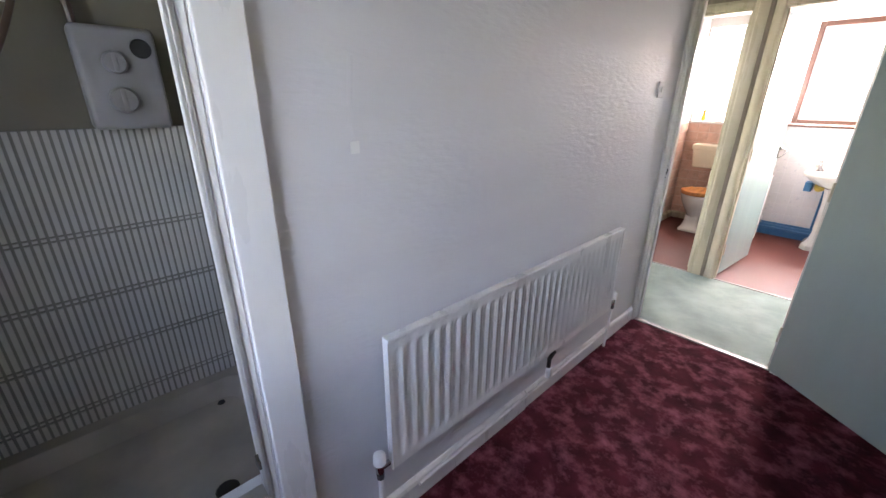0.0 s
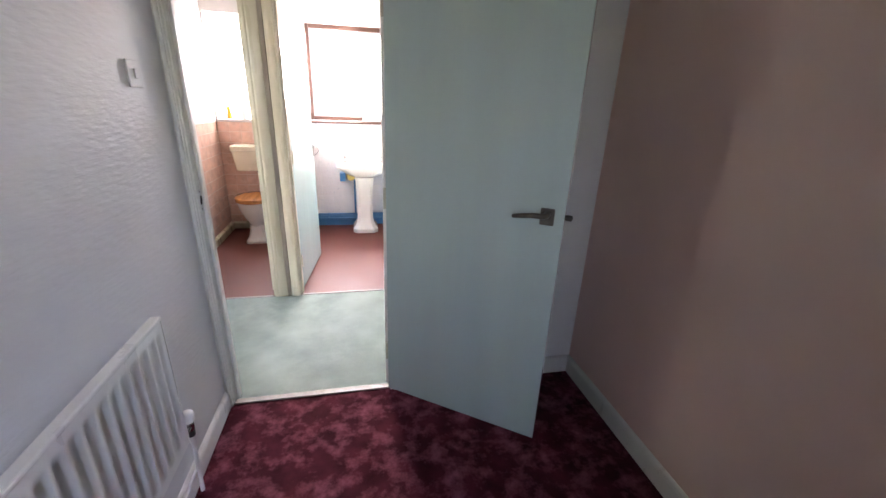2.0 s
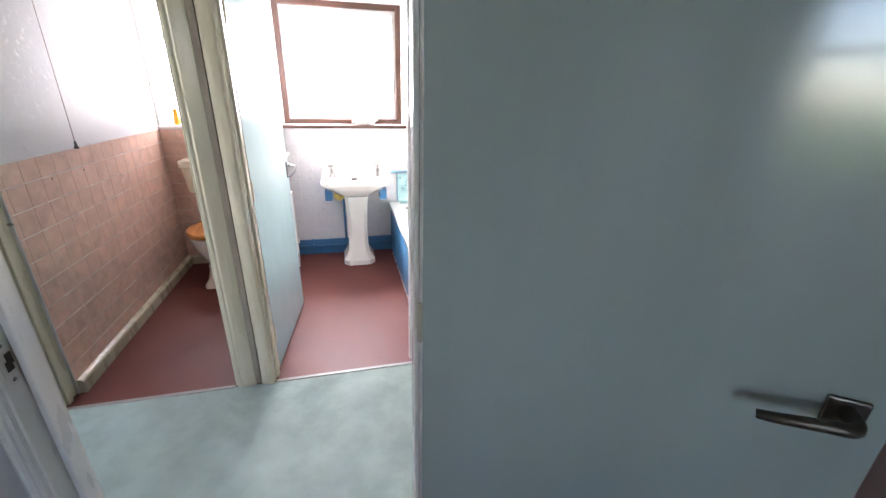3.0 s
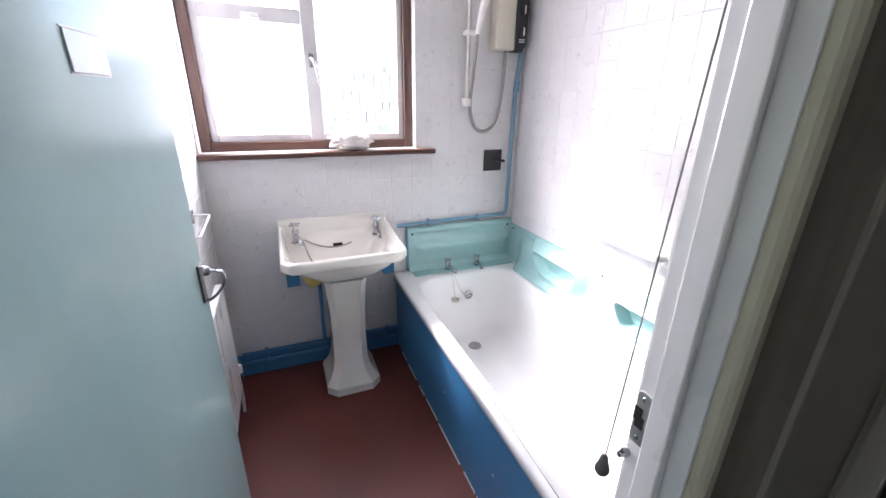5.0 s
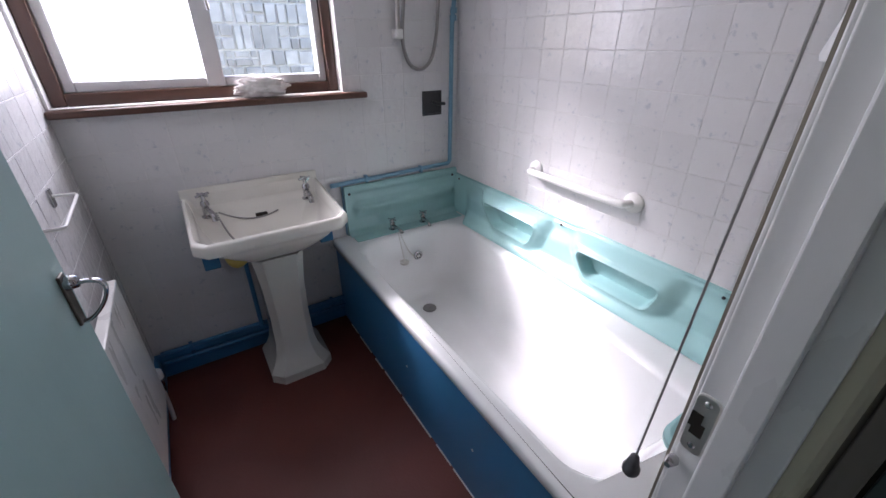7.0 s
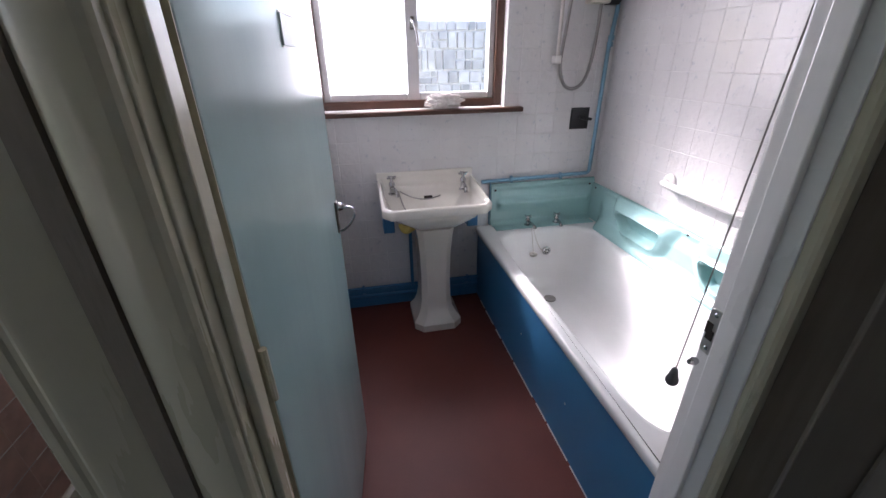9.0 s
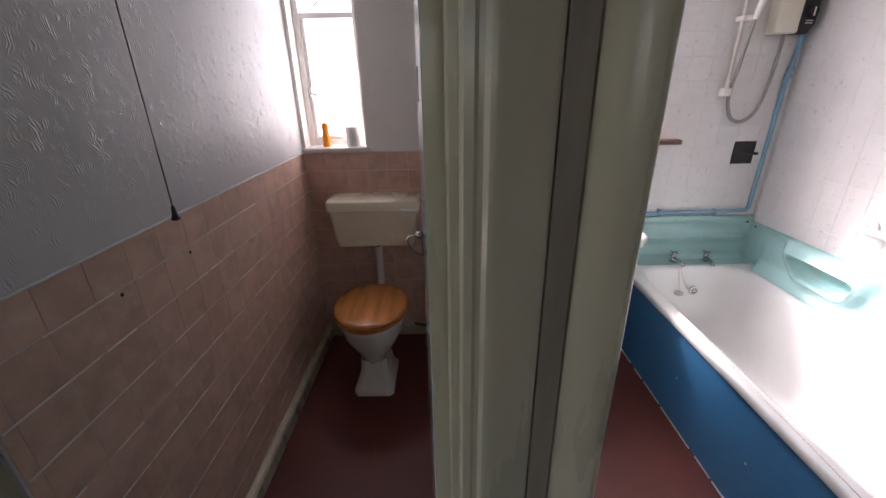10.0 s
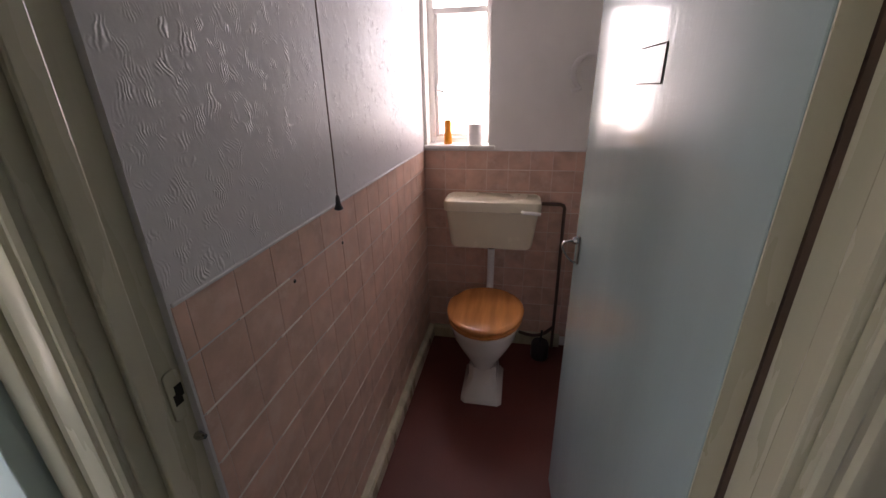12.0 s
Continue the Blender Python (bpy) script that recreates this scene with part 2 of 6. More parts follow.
M_TILE = material("white_marbled_tile", (0.67, 0.665, 0.67), 0.19, spread=0.015, scale=8, grain=34, bump=0.5, depth=0.005, spec=0.4, random_value=0.02,
                  second=(0.50, 0.52, 0.56), cut=(0.60, 0.70), second_scale=34)
M_PTILE = material("pink_marbled_tile", (0.645, 0.415, 0.322), 0.34, spread=0.15, scale=14, grain=60, bump=0.12, depth=0.002, random_value=0.05,
                   second=(0.72, 0.53, 0.44), cut=(0.5, 0.75), second_scale=16)
M_GROUT = material("white_grout", (0.66, 0.655, 0.65), 0.8, spread=0.1, scale=30, grain=200, bump=0.3)
M_BEADGROUT = material("pale_pink_grout_bead", (0.80, 0.74, 0.68), 0.45, spread=0.15, scale=14, grain=90, bump=0.3)
M_CLOTH = material("white_cloth", (0.74, 0.70, 0.68), 0.9, spread=0.12, scale=30, grain=300, bump=0.5)
M_YELLOW = material("yellowed_plastic", (0.55, 0.43, 0.10), 0.45, spread=0.1, bump=0.05)
M_ORANGE = material("orange_plastic", (0.80, 0.28, 0.01), 0.3, spread=0.05, bump=0.03)
M_PAPER = material("tissue_paper", (0.80, 0.79, 0.78), 0.9, spread=0.03, grain=200, bump=0.2)
M_PIPE = material("brown_painted_pipe", (0.10, 0.06, 0.045), 0.4, spread=0.2, bump=0.1)
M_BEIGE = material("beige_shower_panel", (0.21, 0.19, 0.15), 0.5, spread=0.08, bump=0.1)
M_RIB = material("ribbed_white_tile", (0.60, 0.59, 0.58), 0.4, spread=0.06, bump=0.1)
M_JOINT = material("grey_joint", (0.27, 0.26, 0.25), 0.8, spread=0.1, bump=0.1)
# white plastic with the shower recess's shade put into its colour
M_DIMWHITE = material("shade_darkened_white_plastic", (0.30, 0.295, 0.31), 0.3, spread=0.04, scale=9, grain=50, bump=0.02)
M_TRAY = material("stained_shower_tray", (0.40, 0.36, 0.32), 0.5, spread=0.15, bump=0.1)
M_GILT = material("gilded_plaster", (0.42, 0.32, 0.14), 0.4, metal=0.5, spread=0.3, scale=40, grain=60, bump=0.5, depth=0.004)
M_CANVAS = material("faded_canvas", (0.35, 0.33, 0.28), 0.7, spread=0.3, scale=8, bump=0.2)
M_STONE = material("grey_stone", (0.60, 0.575, 0.55), 0.9, spread=0.2, scale=6, grain=40, bump=0.5, depth=0.01, random_value=0.25)
M_MORTAR = material("pale_mortar", (0.86, 0.85, 0.83), 0.95, spread=0.1, bump=0.2)
M_GRASS = material("grass", (0.125, 0.165, 0.075), 0.95, spread=0.4, scale=3, grain=30, bump=0.5, depth=0.03)
M_ROOF = material("dark_roof_felt", (0.10, 0.09, 0.09), 0.9, spread=0.2, bump=0.2)
M_LEAF = material("green_leaves", (0.08, 0.14, 0.035), 0.6, spread=0.4, scale=2, bump=0.1)
M_GLASS = glass_material("clear_glass")
M_FROST = glass_material("obscured_glass", 0.25, 0.5)


# ---------------------------------------------------------------- mesh helpers
def link(name, bm, mat, parent=None, label="", smooth=None):
    me = bpy.data.meshes.new(name)
    bmesh.ops.recalc_face_normals(bm, faces=bm.faces)
    bm.to_mesh(me)
    bm.free()
    me.materials.append(mat)
    if smooth is not None:
        me.shade_smooth()
        me.set_sharp_from_angle(angle=radians(smooth))
        if len(me.polygons) <= 60:
            # the broad faces of bevelled boards stay truly flat
            middle = sorted(p.area for p in me.polygons)[len(me.polygons) // 2]
            for p in me.polygons:
                if p.area > 15 * middle:
                    p.use_smooth = False
    ob = new(name, me)
    if parent:
        ob.parent = parent
        top = parent.matrix_basis
        if parent.parent:
            top = parent.parent.matrix_basis @ parent.matrix_parent_inverse @ top
        ob.matrix_parent_inverse = top.inverted()
    if label:
        tagged(ob, label)
    return ob


def part(name, bm, mat, parent, label="", smooth=35):
    return link(name, bm, mat, parent, label, smooth)


def thing(name, base, label, category, group="", kind=""):
    ob = new(name)
    ob.empty_display_size = 0.1
    ob.matrix_basis = Matrix.Translation(base)
    return tagged(ob, label, category, group, kind)


def box(bm, x0, x1, y0, y1, z0, z1, bevel=0.0, segments=2):
    r = bmesh.ops.create_cube(bm, size=1)
    vs = r["verts"]
    bmesh.ops.scale(bm, vec=(abs(x1 - x0), abs(y1 - y0), abs(z1 - z0)), verts=vs)
    bmesh.ops.translate(bm, vec=((x0 + x1) / 2, (y0 + y1) / 2, (z0 + z1) / 2), verts=vs)
    if bevel:
        es = list({e for v in vs for e in v.link_edges})
        bmesh.ops.bevel(bm, geom=es, offset=bevel, segments=segments, affect="EDGES", profile=0.5)
    return bm


def boxes(*rows, bevel=0.0):
    bm = bmesh.new()
    for r in rows:
        box(bm, *r, bevel=bevel)
    return bm


def tube(bm, pts, r, n=10, closed=False, taper=None):
    """A round tube along points."""
    pts = [Vector(p) for p in pts]
    rings = []
    up = None
    for i, p in enumerate(pts):
        if closed:
            d = pts[(i + 1) % len(pts)] - pts[i - 1]
        else:
            d = pts[min(i + 1, len(pts) - 1)] - pts[max(i - 1, 0)]
        d.normalize()
        if up is None:
            up = d.orthogonal().normalized()
        up = (up - d * up.dot(d)).normalized()
        side = d.cross(up)
        rr = r * (taper[i] if taper else 1)
        rings.append([bm.verts.new(p + (up * math.cos(a) + side * math.sin(a)) * rr) for a in (k * math.tau / n for k in range(n))])
    m = len(rings)
    for i in range(m if closed else m - 1):
        a, b = rings[i], rings[(i + 1) % m]
        for k in range(n):
            bm.faces.new((a[k], a[(k + 1) % n], b[(k + 1) % n], b[k]))
    if not closed:
        bm.faces.new(rings[0][::-1])
        bm.faces.new(rings[-1])
    return bm


def curve_points(ctrl, steps=8):
    """A smooth run of points through the given ones."""
    c = [Vector(p) for p in ctrl]
    out = []
    for i in range(len(c) - 1):
        p0, p1, p2, p3 = c[max(i - 1, 0)], c[i], c[i + 1], c[min(i + 2, len(c) - 1)]
        for k in range(steps):
            t = k / steps
            out.append(0.5 * (2 * p1 + (p2 - p0) * t + (2 * p0 - 5 * p1 + 4 * p2 - p3) * t * t + (3 * p1 - p0 - 3 * p2 + p3) * t ** 3))
    return out + [c[-1]]


def lathe(bm, profile, centre, axis="Z", n=20):
    """Turns (radius, height) pairs about an axis through centre."""
    c = Vector(centre)
    rings = []
    for r, h in profile:
        ring = []
        for k in range(n):
            a = k * math.tau / n
            u, v = max(r, 1e-4) * math.cos(a), max(r, 1e-4) * math.sin(a)
            ring.append(bm.verts.new(c + Vector({"Z": (u, v, h), "X": (h, u, v), "Y": (u, h, v)}[axis])))
        rings.append(ring)
    for a, b in zip(rings, rings[1:]):
        for k in range(n):
            bm.faces.new((a[k], a[(k + 1) % n], b[(k + 1) % n], b[k]))
    bm.faces.new(rings[0][::-1])
    bm.faces.new(rings[-1])
    return bm


def sweep(bm, profile, a, b, u, v):
    """Runs a flat profile of (u, v) pairs straight from a to b."""
    a, b, u, v = Vector(a), Vector(b), Vector(u), Vector(v)
    r0 = [bm.verts.new(a + u * s + v * t) for s, t in profile]
    r1 = [bm.verts.new(b + u * s + v * t) for s, t in profile]
    n = len(profile)
    for k in range(n):
        bm.faces.new((r0[k], r0[(k + 1) % n], r1[(k + 1) % n], r1[k]))
    bm.faces.new(r0[::-1])
    bm.faces.new(r1)
    return bm


def loft(bm, rings, cap0=True, cap1=True):
    vs = [[bm.verts.new(p) for p in ring] for ring in rings]
    n = len(vs[0])
    for a, b in zip(vs, vs[1:]):
        for k in range(n):
            bm.faces.new((a[k], a[(k + 1) % n], b[(k + 1) % n], b[k]))
    if cap0:
        bm.faces.new(vs[0][::-1])
    if cap1:
        bm.faces.new(vs[-1])
    return bm


def rounded(x0, x1, y0, y1, z, r, n=6):
    """A ring: a rectangle with round corners."""
    out = []
    for cx, cy, a0 in ((x1 - r, y1 - r, 0), (x0 + r, y1 - r, 90), (x0 + r, y0 + r, 180), (x1 - r, y0 + r, 270)):
        for k in range(n + 1):
            a = radians(a0 + 90 * k / n)
            out.append(Vector((cx + r * math.cos(a), cy + r * math.sin(a), z)))
    return out


def egg(cx, cy, w, front, back, z, n=32):
    """A ring: a seat's oval, longer at its front (towards -y)."""
    out = []
    for k in range(n):
        a = k * math.tau / n
        s = math.sin(a)
        out.append(Vector((cx + w * math.cos(a), cy + (back if s > 0 else front) * s, z)))
    return out


def grid(bm, f, us, vs):
    rows = [[bm.verts.new(f(u, v)) for u in us] for v in vs]
    for a, b in zip(rows, rows[1:]):
        for k in range(len(us) - 1):
            bm.faces.new((a[k], a[k + 1], b[k + 1], b[k]))
    return bm


def moved(bm, m):
    bmesh.ops.transform(bm, matrix=m, verts=bm.verts)
    return bm


def smoothstep(a, b, x):
    t = min(max((x - a) / (b - a), 0), 1)
    return t * t * (3 - 2 * t)


def frange(a, b, n):
    return [a + (b - a) * k / n for k in range(n + 1)]


def structure(name, bm, mat, label, category, smooth=None):
    return tagged(link(name, bm, mat, None, "", smooth), label, category, "", "structure")


# ---------------------------------------------------------------- setting: floors, ceiling, walls
H = 2.4
TT = 0.0012         # thickness of a tile
BACK = 1.80        # face of the bathroom's tiles on the window wall
RIGHT = 1.755      # face of the tiles above the bath
LEFT = 0.155       # face of the bathroom's left tiles
WCL = -0.731       # face of the toilet's left tiles
WCB = 1.759        # face of the toilet's back tiles
PX = 1.25           # face of the projecting wall
DOORY = -1.116     # room side of the first door's wall
HEAD = 1.945       # underside of the door heads

structure("floor_dressing_room", boxes((-0.05, 1.9, -4.6, -1.10, -0.12, 0.0)), M_CARPET, "mottled burgundy carpet with a floral pattern", "carpet")
structure("floor_landing", boxes((-1.0, 1.45, -1.10, 0.012, -0.12, 0.0)), M_GREEN, "worn pale green carpet on the landing", "carpet")
structure("floor_bathroom", boxes((-1.0, 1.9, 0.012, 2.1, -0.12, 0.0)), M_VINYL, "dull red vinyl floor", "floor")
structure("ceiling", boxes((-1.2, 2.0, -4.75, 2.1, H, H + 0.1)), M_PLAIN, "off-white plaster ceiling", "ceiling")

wall_back = structure("wall_window_side", boxes(
    (0.098, 2.0, BACK + TT, 2.05, -0.12, 1.155), (0.098, 0.165, BACK + TT, 2.05, 1.155, 2.07),
    (1.145, 2.0, BACK + TT, 2.05, 1.155, 2.07), (0.098, 2.0, BACK + TT, 2.05, 2.07, H)),
    M_GROUT, "white tiled bathroom wall with a window", "wall")
wall_wcback = structure("wall_toilet_back", boxes(
    (-1.2, 0.098, WCB + TT, 2.05, -0.12, 1.125), (-1.2, -0.715, WCB + TT, 2.05, 1.125, 2.09),
    (-0.40, 0.098, WCB + TT, 2.05, 1.125, 2.09), (-1.2, 0.098, WCB + TT, 2.05, 2.09, H)),
    M_PLAIN, "off-white painted wall above pink tiles", "wall")
wall_right = structure("wall_bath_side", boxes((RIGHT + TT, 2.0, 0.018, BACK + TT, -0.12, H)), M_GROUT, "white tiled wall beside the bath", "wall")
wall_part = structure("wall_partition", boxes((0.098, LEFT - TT, 0.125, BACK + TT, -0.12, H)), M_GROUT, "partition between toilet and bathroom", "wall")
wall_wcleft = structure("wall_toilet_left", boxes((-1.2, WCL - TT, 0.125, WCB + TT, -0.12, H)), M_SWIRL, "grey-white swirl-textured wall above pink tiles", "wall")
structure("wall_landing_north", boxes(
    (-1.0, -0.775, 0.018, 0.125, -0.12, H), (0.040, 0.168, 0.018, 0.125, -0.12, H), (0.955, 2.0, 0.018, 0.125, -0.12, H),
    (-0.775, 0.040, 0.018, 0.125, HEAD + 0.025, H), (0.168, 0.955, 0.018, 0.125, HEAD + 0.025, H)),
    M_STRIPE, "landing wall with faded vertically striped wallpaper", "wall")
structure("wall_landing_left", boxes((-1.0, -0.86, -1.02, -0.82, -0.12, H), (-1.0, -0.86, -0.82, 0.018, HEAD + 0.02, H)), M_STRIPE, "landing end wall with striped wallpaper and an open doorway", "wall")
# bright room past the landing's end, unseen; added to bring daylight in
structure("floor_side_room", boxes((-3.2, -1.0, -1.7, 0.12, -0.12, 0.0)), M_GREEN, "pale green carpet in the side room", "carpet")
structure("ceiling_side_room", boxes((-3.2, -1.2, -1.7, 0.12, H, H + 0.1)), M_PLAIN, "off-white plaster ceiling", "ceiling")
# openings here are invented, sized to light the landing and pink wall
structure("wall_side_room", boxes((-3.1, -1.0, 0.018, 0.12, -0.12, H), (-3.1, -2.3, -1.7, -1.6, -0.12, H), (-1.2, -1.0, -1.7, -1.6, -0.12, H), (-2.3, -1.2, -1.7, -1.6, -0.12, 0.55), (-2.3, -1.2, -1.7, -1.6, 2.15, H), (-1.1, -1.0, -1.6, -1.02, -0.12, H)), M_PLAIN, "pale plastered wall of the unseen side room, with an added opening", "wall")
structure("wall_side_room_window", boxes((-3.2, -3.1, -1.7, -1.0, -0.12, H), (-3.2, -3.1, -0.35, 0.12, -0.12, H), (-3.2, -3.1, -1.0, -0.35, -0.12, 0.45), (-3.2, -3.1, -1.0, -0.35, 2.1, H)), M_PLAIN, "pale wall of the unseen side room with an added window opening", "wall")
structure("wall_landing_right", boxes((1.34, 1.45, -1.02, 0.018, -0.12, H)), M_STRIPE, "landing end wall with striped wallpaper", "wall")
structure("wall_door_side", boxes((-1.0, 0.0, -1.11, -1.02, -0.12, H), (0.785, 1.95, DOORY, -1.02, -0.12, H), (0.0, 0.785, DOORY, -1.02, HEAD + 0.025, H)),
          M_PALEPAPER, "pale wall around the dressing-room door", "wall")
structure("wall_radiator_side", boxes((-0.10, 0.0, -3.44, -1.11, -0.12, H), (-0.10, 0.0, -4.28, -3.44, 2.05, H), (-0.10, 0.0, -4.75, -4.28, -0.12, H)),
          M_WALL, "white wall with glossy rippled wallpaper", "wall")
structure("wall_pink", boxes((1.75, 1.95, -2.625, DOORY, -0.12, H)), M_PINK, "dusty pink papered wall", "wall")
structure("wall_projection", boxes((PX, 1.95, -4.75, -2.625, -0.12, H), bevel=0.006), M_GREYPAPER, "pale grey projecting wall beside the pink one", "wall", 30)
wall_rear = structure("wall_rear", boxes((-1.0, 0.06, -4.75, -4.55, -0.12, H), (0.94, 1.30, -4.75, -4.55, -0.12, H), (0.06, 0.94, -4.75, -4.55, -0.12, 0.90),
          (0.06, 0.94, -4.75, -4.55, 2.12, H)), M_WALL, "plain papered wall with a window", "wall")
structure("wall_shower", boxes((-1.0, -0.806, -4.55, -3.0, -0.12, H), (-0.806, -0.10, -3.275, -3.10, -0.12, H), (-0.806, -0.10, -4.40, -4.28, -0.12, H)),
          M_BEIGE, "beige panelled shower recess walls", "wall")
# unseen roof, added; its overhang keeps high sun off the bath window
structure("roof", boxes((-3.3, 2.4, -5.1, 2.58, H + 0.1, H + 0.16)), M_ROOF, "unseen flat dark roof added over the rooms, eave cutting the sun", "roof")

# skirtings
SKIRT = [(0, 0), (0.016, 0), (0.016, 0.075), (0.012, 0.088), (0.004, 0.096), (0, 0.096)]


def skirting(name, a, b, out, mat, label, height=1.0):
    bm = bmesh.new()
    sweep(bm, [(s, t * height) for s, t in SKIRT], a, b, out, (0, 0, 1))
    return structure(name, bm, mat, label, "skirting board")


skirting("baseboard_radiator_side", (0, -2.32, 0), (0, DOORY, 0), (1, 0, 0), M_WHITE, "white painted skirting board", 0.95)
skirting("baseboard_radiator_side_near", (0, -3.36, 0), (0, -2.33, 0), (1.3, 0, 0), M_WHITE, "white painted skirting board, slightly proud")
skirting("baseboard_pink", (1.75, -2.625, 0), (1.75, DOORY, 0), (-1, 0, 0), M_OFFWHITE, "off-white painted skirting board")
skirting("baseboard_door_side", (0.86, DOORY, 0), (1.734, DOORY, 0), (0, -1, 0), M_OFFWHITE, "off-white painted skirting board")
skirting("baseboard_toilet_left", (WCL - TT, 0.13, 0), (WCL - TT, WCB, 0), (1.9, 0, 0), M_CREAM, "cream painted skirting board", 0.8)
skirting("baseboard_toilet_back", (WCL + 0.03, WCB + 0.004, 0), (0.04, WCB + 0.004, 0), (0, -1.6, 0), M_CREAM, "cream painted skirting board", 0.8)
skirting("baseboard_bath_back", (LEFT, BACK, 0), (1.03, BACK, 0), (0, -1, 0), M_BLUE, "blue painted skirting board", 1.25)
skirting("baseboard_bath_left", (LEFT, 0.86, 0), (LEFT, BACK - 0.02, 0), (1, 0, 0), M_BLUE, "blue painted skirting board", 1.25)

# threshold strips
for nm, row in (("trim_threshold_room", (0.02, 0.76, -1.118, -1.085, 0.0, 0.007)), ("trim_threshold_toilet", (-0.745, 0.0, 0.004, 0.024, 0.0, 0.006)),
                ("trim_threshold_bath", (0.196, 0.925, 0.004, 0.024, 0.0, 0.006))):
    bm = bmesh.new()
    box(bm, *row, bevel=0.002)
    structure(nm, bm, M_STRIP, "thin dull metal carpet strip", "threshold strip", 40)

# ---------------------------------------------------------------- door frames
ARCH = [(0, 0), (0, 0.010), (0.006, 0.014), (0.014, 0.012), (0.018, 0.017), (0.030, 0.020), (0.050, 0.018), (0.058, 0.013), (0.064, 0.016), (0.068, 0.014), (0.068, 0)]


ARCH_BEADED = [(0, 0), (0, 0.011), (0.003, 0.0135), (0.010, 0.0135), (0.013, 0.0115), (0.017, 0.0115), (0.021, 0.0145), (0.026, 0.0150), (0.032, 0.0125), (0.064, 0.0115), (0.068, 0.009), (0.068, 0)]
ARCH_ROUND = [(0, 0), (0, 0.012), (0.004, 0.017), (0.012, 0.021), (0.026, 0.021), (0.044, 0.017), (0.058, 0.012), (0.066, 0.009), (0.068, 0.006), (0.068, 0)]


def door_frame(name, x0, x1, y0, y1, stop_y, wl, wr, face, head=HEAD, label="", hung=0, right=None, left_profile=ARCH, right_profile=ARCH, paint=None):
    """Lining with stop, and architraves on the side that face points to (-1: towards -y). wl, wr: widths of the uprights."""
    paint = paint or M_CREAM
    ob = thing(name, ((x0 + x1) / 2, (y0 + y1) / 2, 0), label, "door frame", "", "structure")
    for x, s in ((x0, 1), (x1, -1)):
        bm = bmesh.new()
        box(bm, x - s * 0.028, x - s * (0.018 if s == hung else 0.0), y0, y1 - (0.019 if right and s < 0 else 0.0), 0, head + 0.028, 0.002)
        mat = right if right and s < 0 else paint
        part("lining", bm, mat, ob)
        bm = bmesh.new()
        if s == hung:
            box(bm, x - s * 0.0175, x + s * 0.008, y0 + 0.001, stop_y, 0, head, 0.003)
        else:
            box(bm, x + s * 0.0005, x + s * 0.013, stop_y, stop_y + 0.035, 0, head, 0.003)
        part("stop", bm, mat, ob)
    bm = bmesh.new()
    box(bm, x0, x1, y0, y1, head, head + 0.028, 0.002)
    part("head_lining", bm, paint, ob)
    yf = y0 if face < 0 else y1
    for x, s, w, profile in ((x0 - 0.004, -1, wl, left_profile), (x1 + 0.004, 1, wr, right_profile)):
        if w:
            bm = bmesh.new()
            sweep(bm, [(p * w / 0.068, q) for p, q in profile], (x, yf, 0), (x, yf, head + 0.004 + 0.068), (s, 0, 0), (0, face, 0))
            part("architrave", bm, paint, ob, "", 25)
    bm = bmesh.new()
    sweep(bm, ARCH, (x0 - 0.004, yf, head + 0.004), (x1 + 0.004, yf, head + 0.004), (0, 0, 1), (0, face, 0))
    part("head_architrave", bm, paint, ob, "", 25)
    return ob


frame_wc = door_frame("door_frame_toilet", -0.745, 0.012, 0.018, 0.128, 0.045, 0.068, 0.086, -1, label="cream gloss painted door frame of the toilet", hung=-1, right_profile=ARCH_BEADED)
frame_bath = door_frame("door_frame_bathroom", 0.196, 0.925, 0.018, 0.128, 0.045, 0.062, 0.045, -1, label="cream gloss painted door frame of the bathroom", right=M_WHITE, left_profile=ARCH_ROUND, right_profile=ARCH_ROUND)
bm = bmesh.new()
box(bm, 0.930, 0.9545, 0.1095, 0.1150, 0.0, HEAD + 0.028, 0.002)
part("inner_bead", bm, M_WHITE, frame_bath, "white painted bead")
frame_room = door_frame("door_frame_dressing_room", 0.028, 0.757, DOORY, -1.02, -1.075, 0.024, 0.068, -1, label="white painted door frame of the dressing room", paint=M_OFFWHITE)
for x, s, w in ((0.024, -1, 0.068), (0.761, 1, 0.068)):
    bm = bmesh.new()
    sweep(bm, [(p * w / 0.068, q) for p, q in ARCH], (x, -1.02, 0), (x, -1.02, HEAD + 0.07), (s, 0, 0), (0, 1, 0))
    part("architrave", bm, M_OFFWHITE, frame_room, "", 25)
# papered strips between and beside the architraves
for nm, row in (("trim_paper_strip", (0.1035, 0.1285, 0.006, 0.0175, 0.03, HEAD + 0.07)), ("trim_paper_strip_right", (0.9755, 1.10, 0.010, 0.0175, 0.0, HEAD + 0.07))):
    bm = bmesh.new()
    box(bm, *row)
    structure(nm, bm, M_PAPERSTRIP, "narrow strip of faded brown wallpaper", "wallpaper")
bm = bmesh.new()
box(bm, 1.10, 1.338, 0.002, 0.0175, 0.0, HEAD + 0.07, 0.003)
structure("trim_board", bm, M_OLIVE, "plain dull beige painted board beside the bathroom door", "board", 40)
bm = bmesh.new()
box(bm, -0.858, -0.818, -0.006, 0.0175, 0.0, HEAD + 0.07, 0.003)
structure("trim_corner", bm, M_CREAM, "cream painted corner strip", "trim", 40)


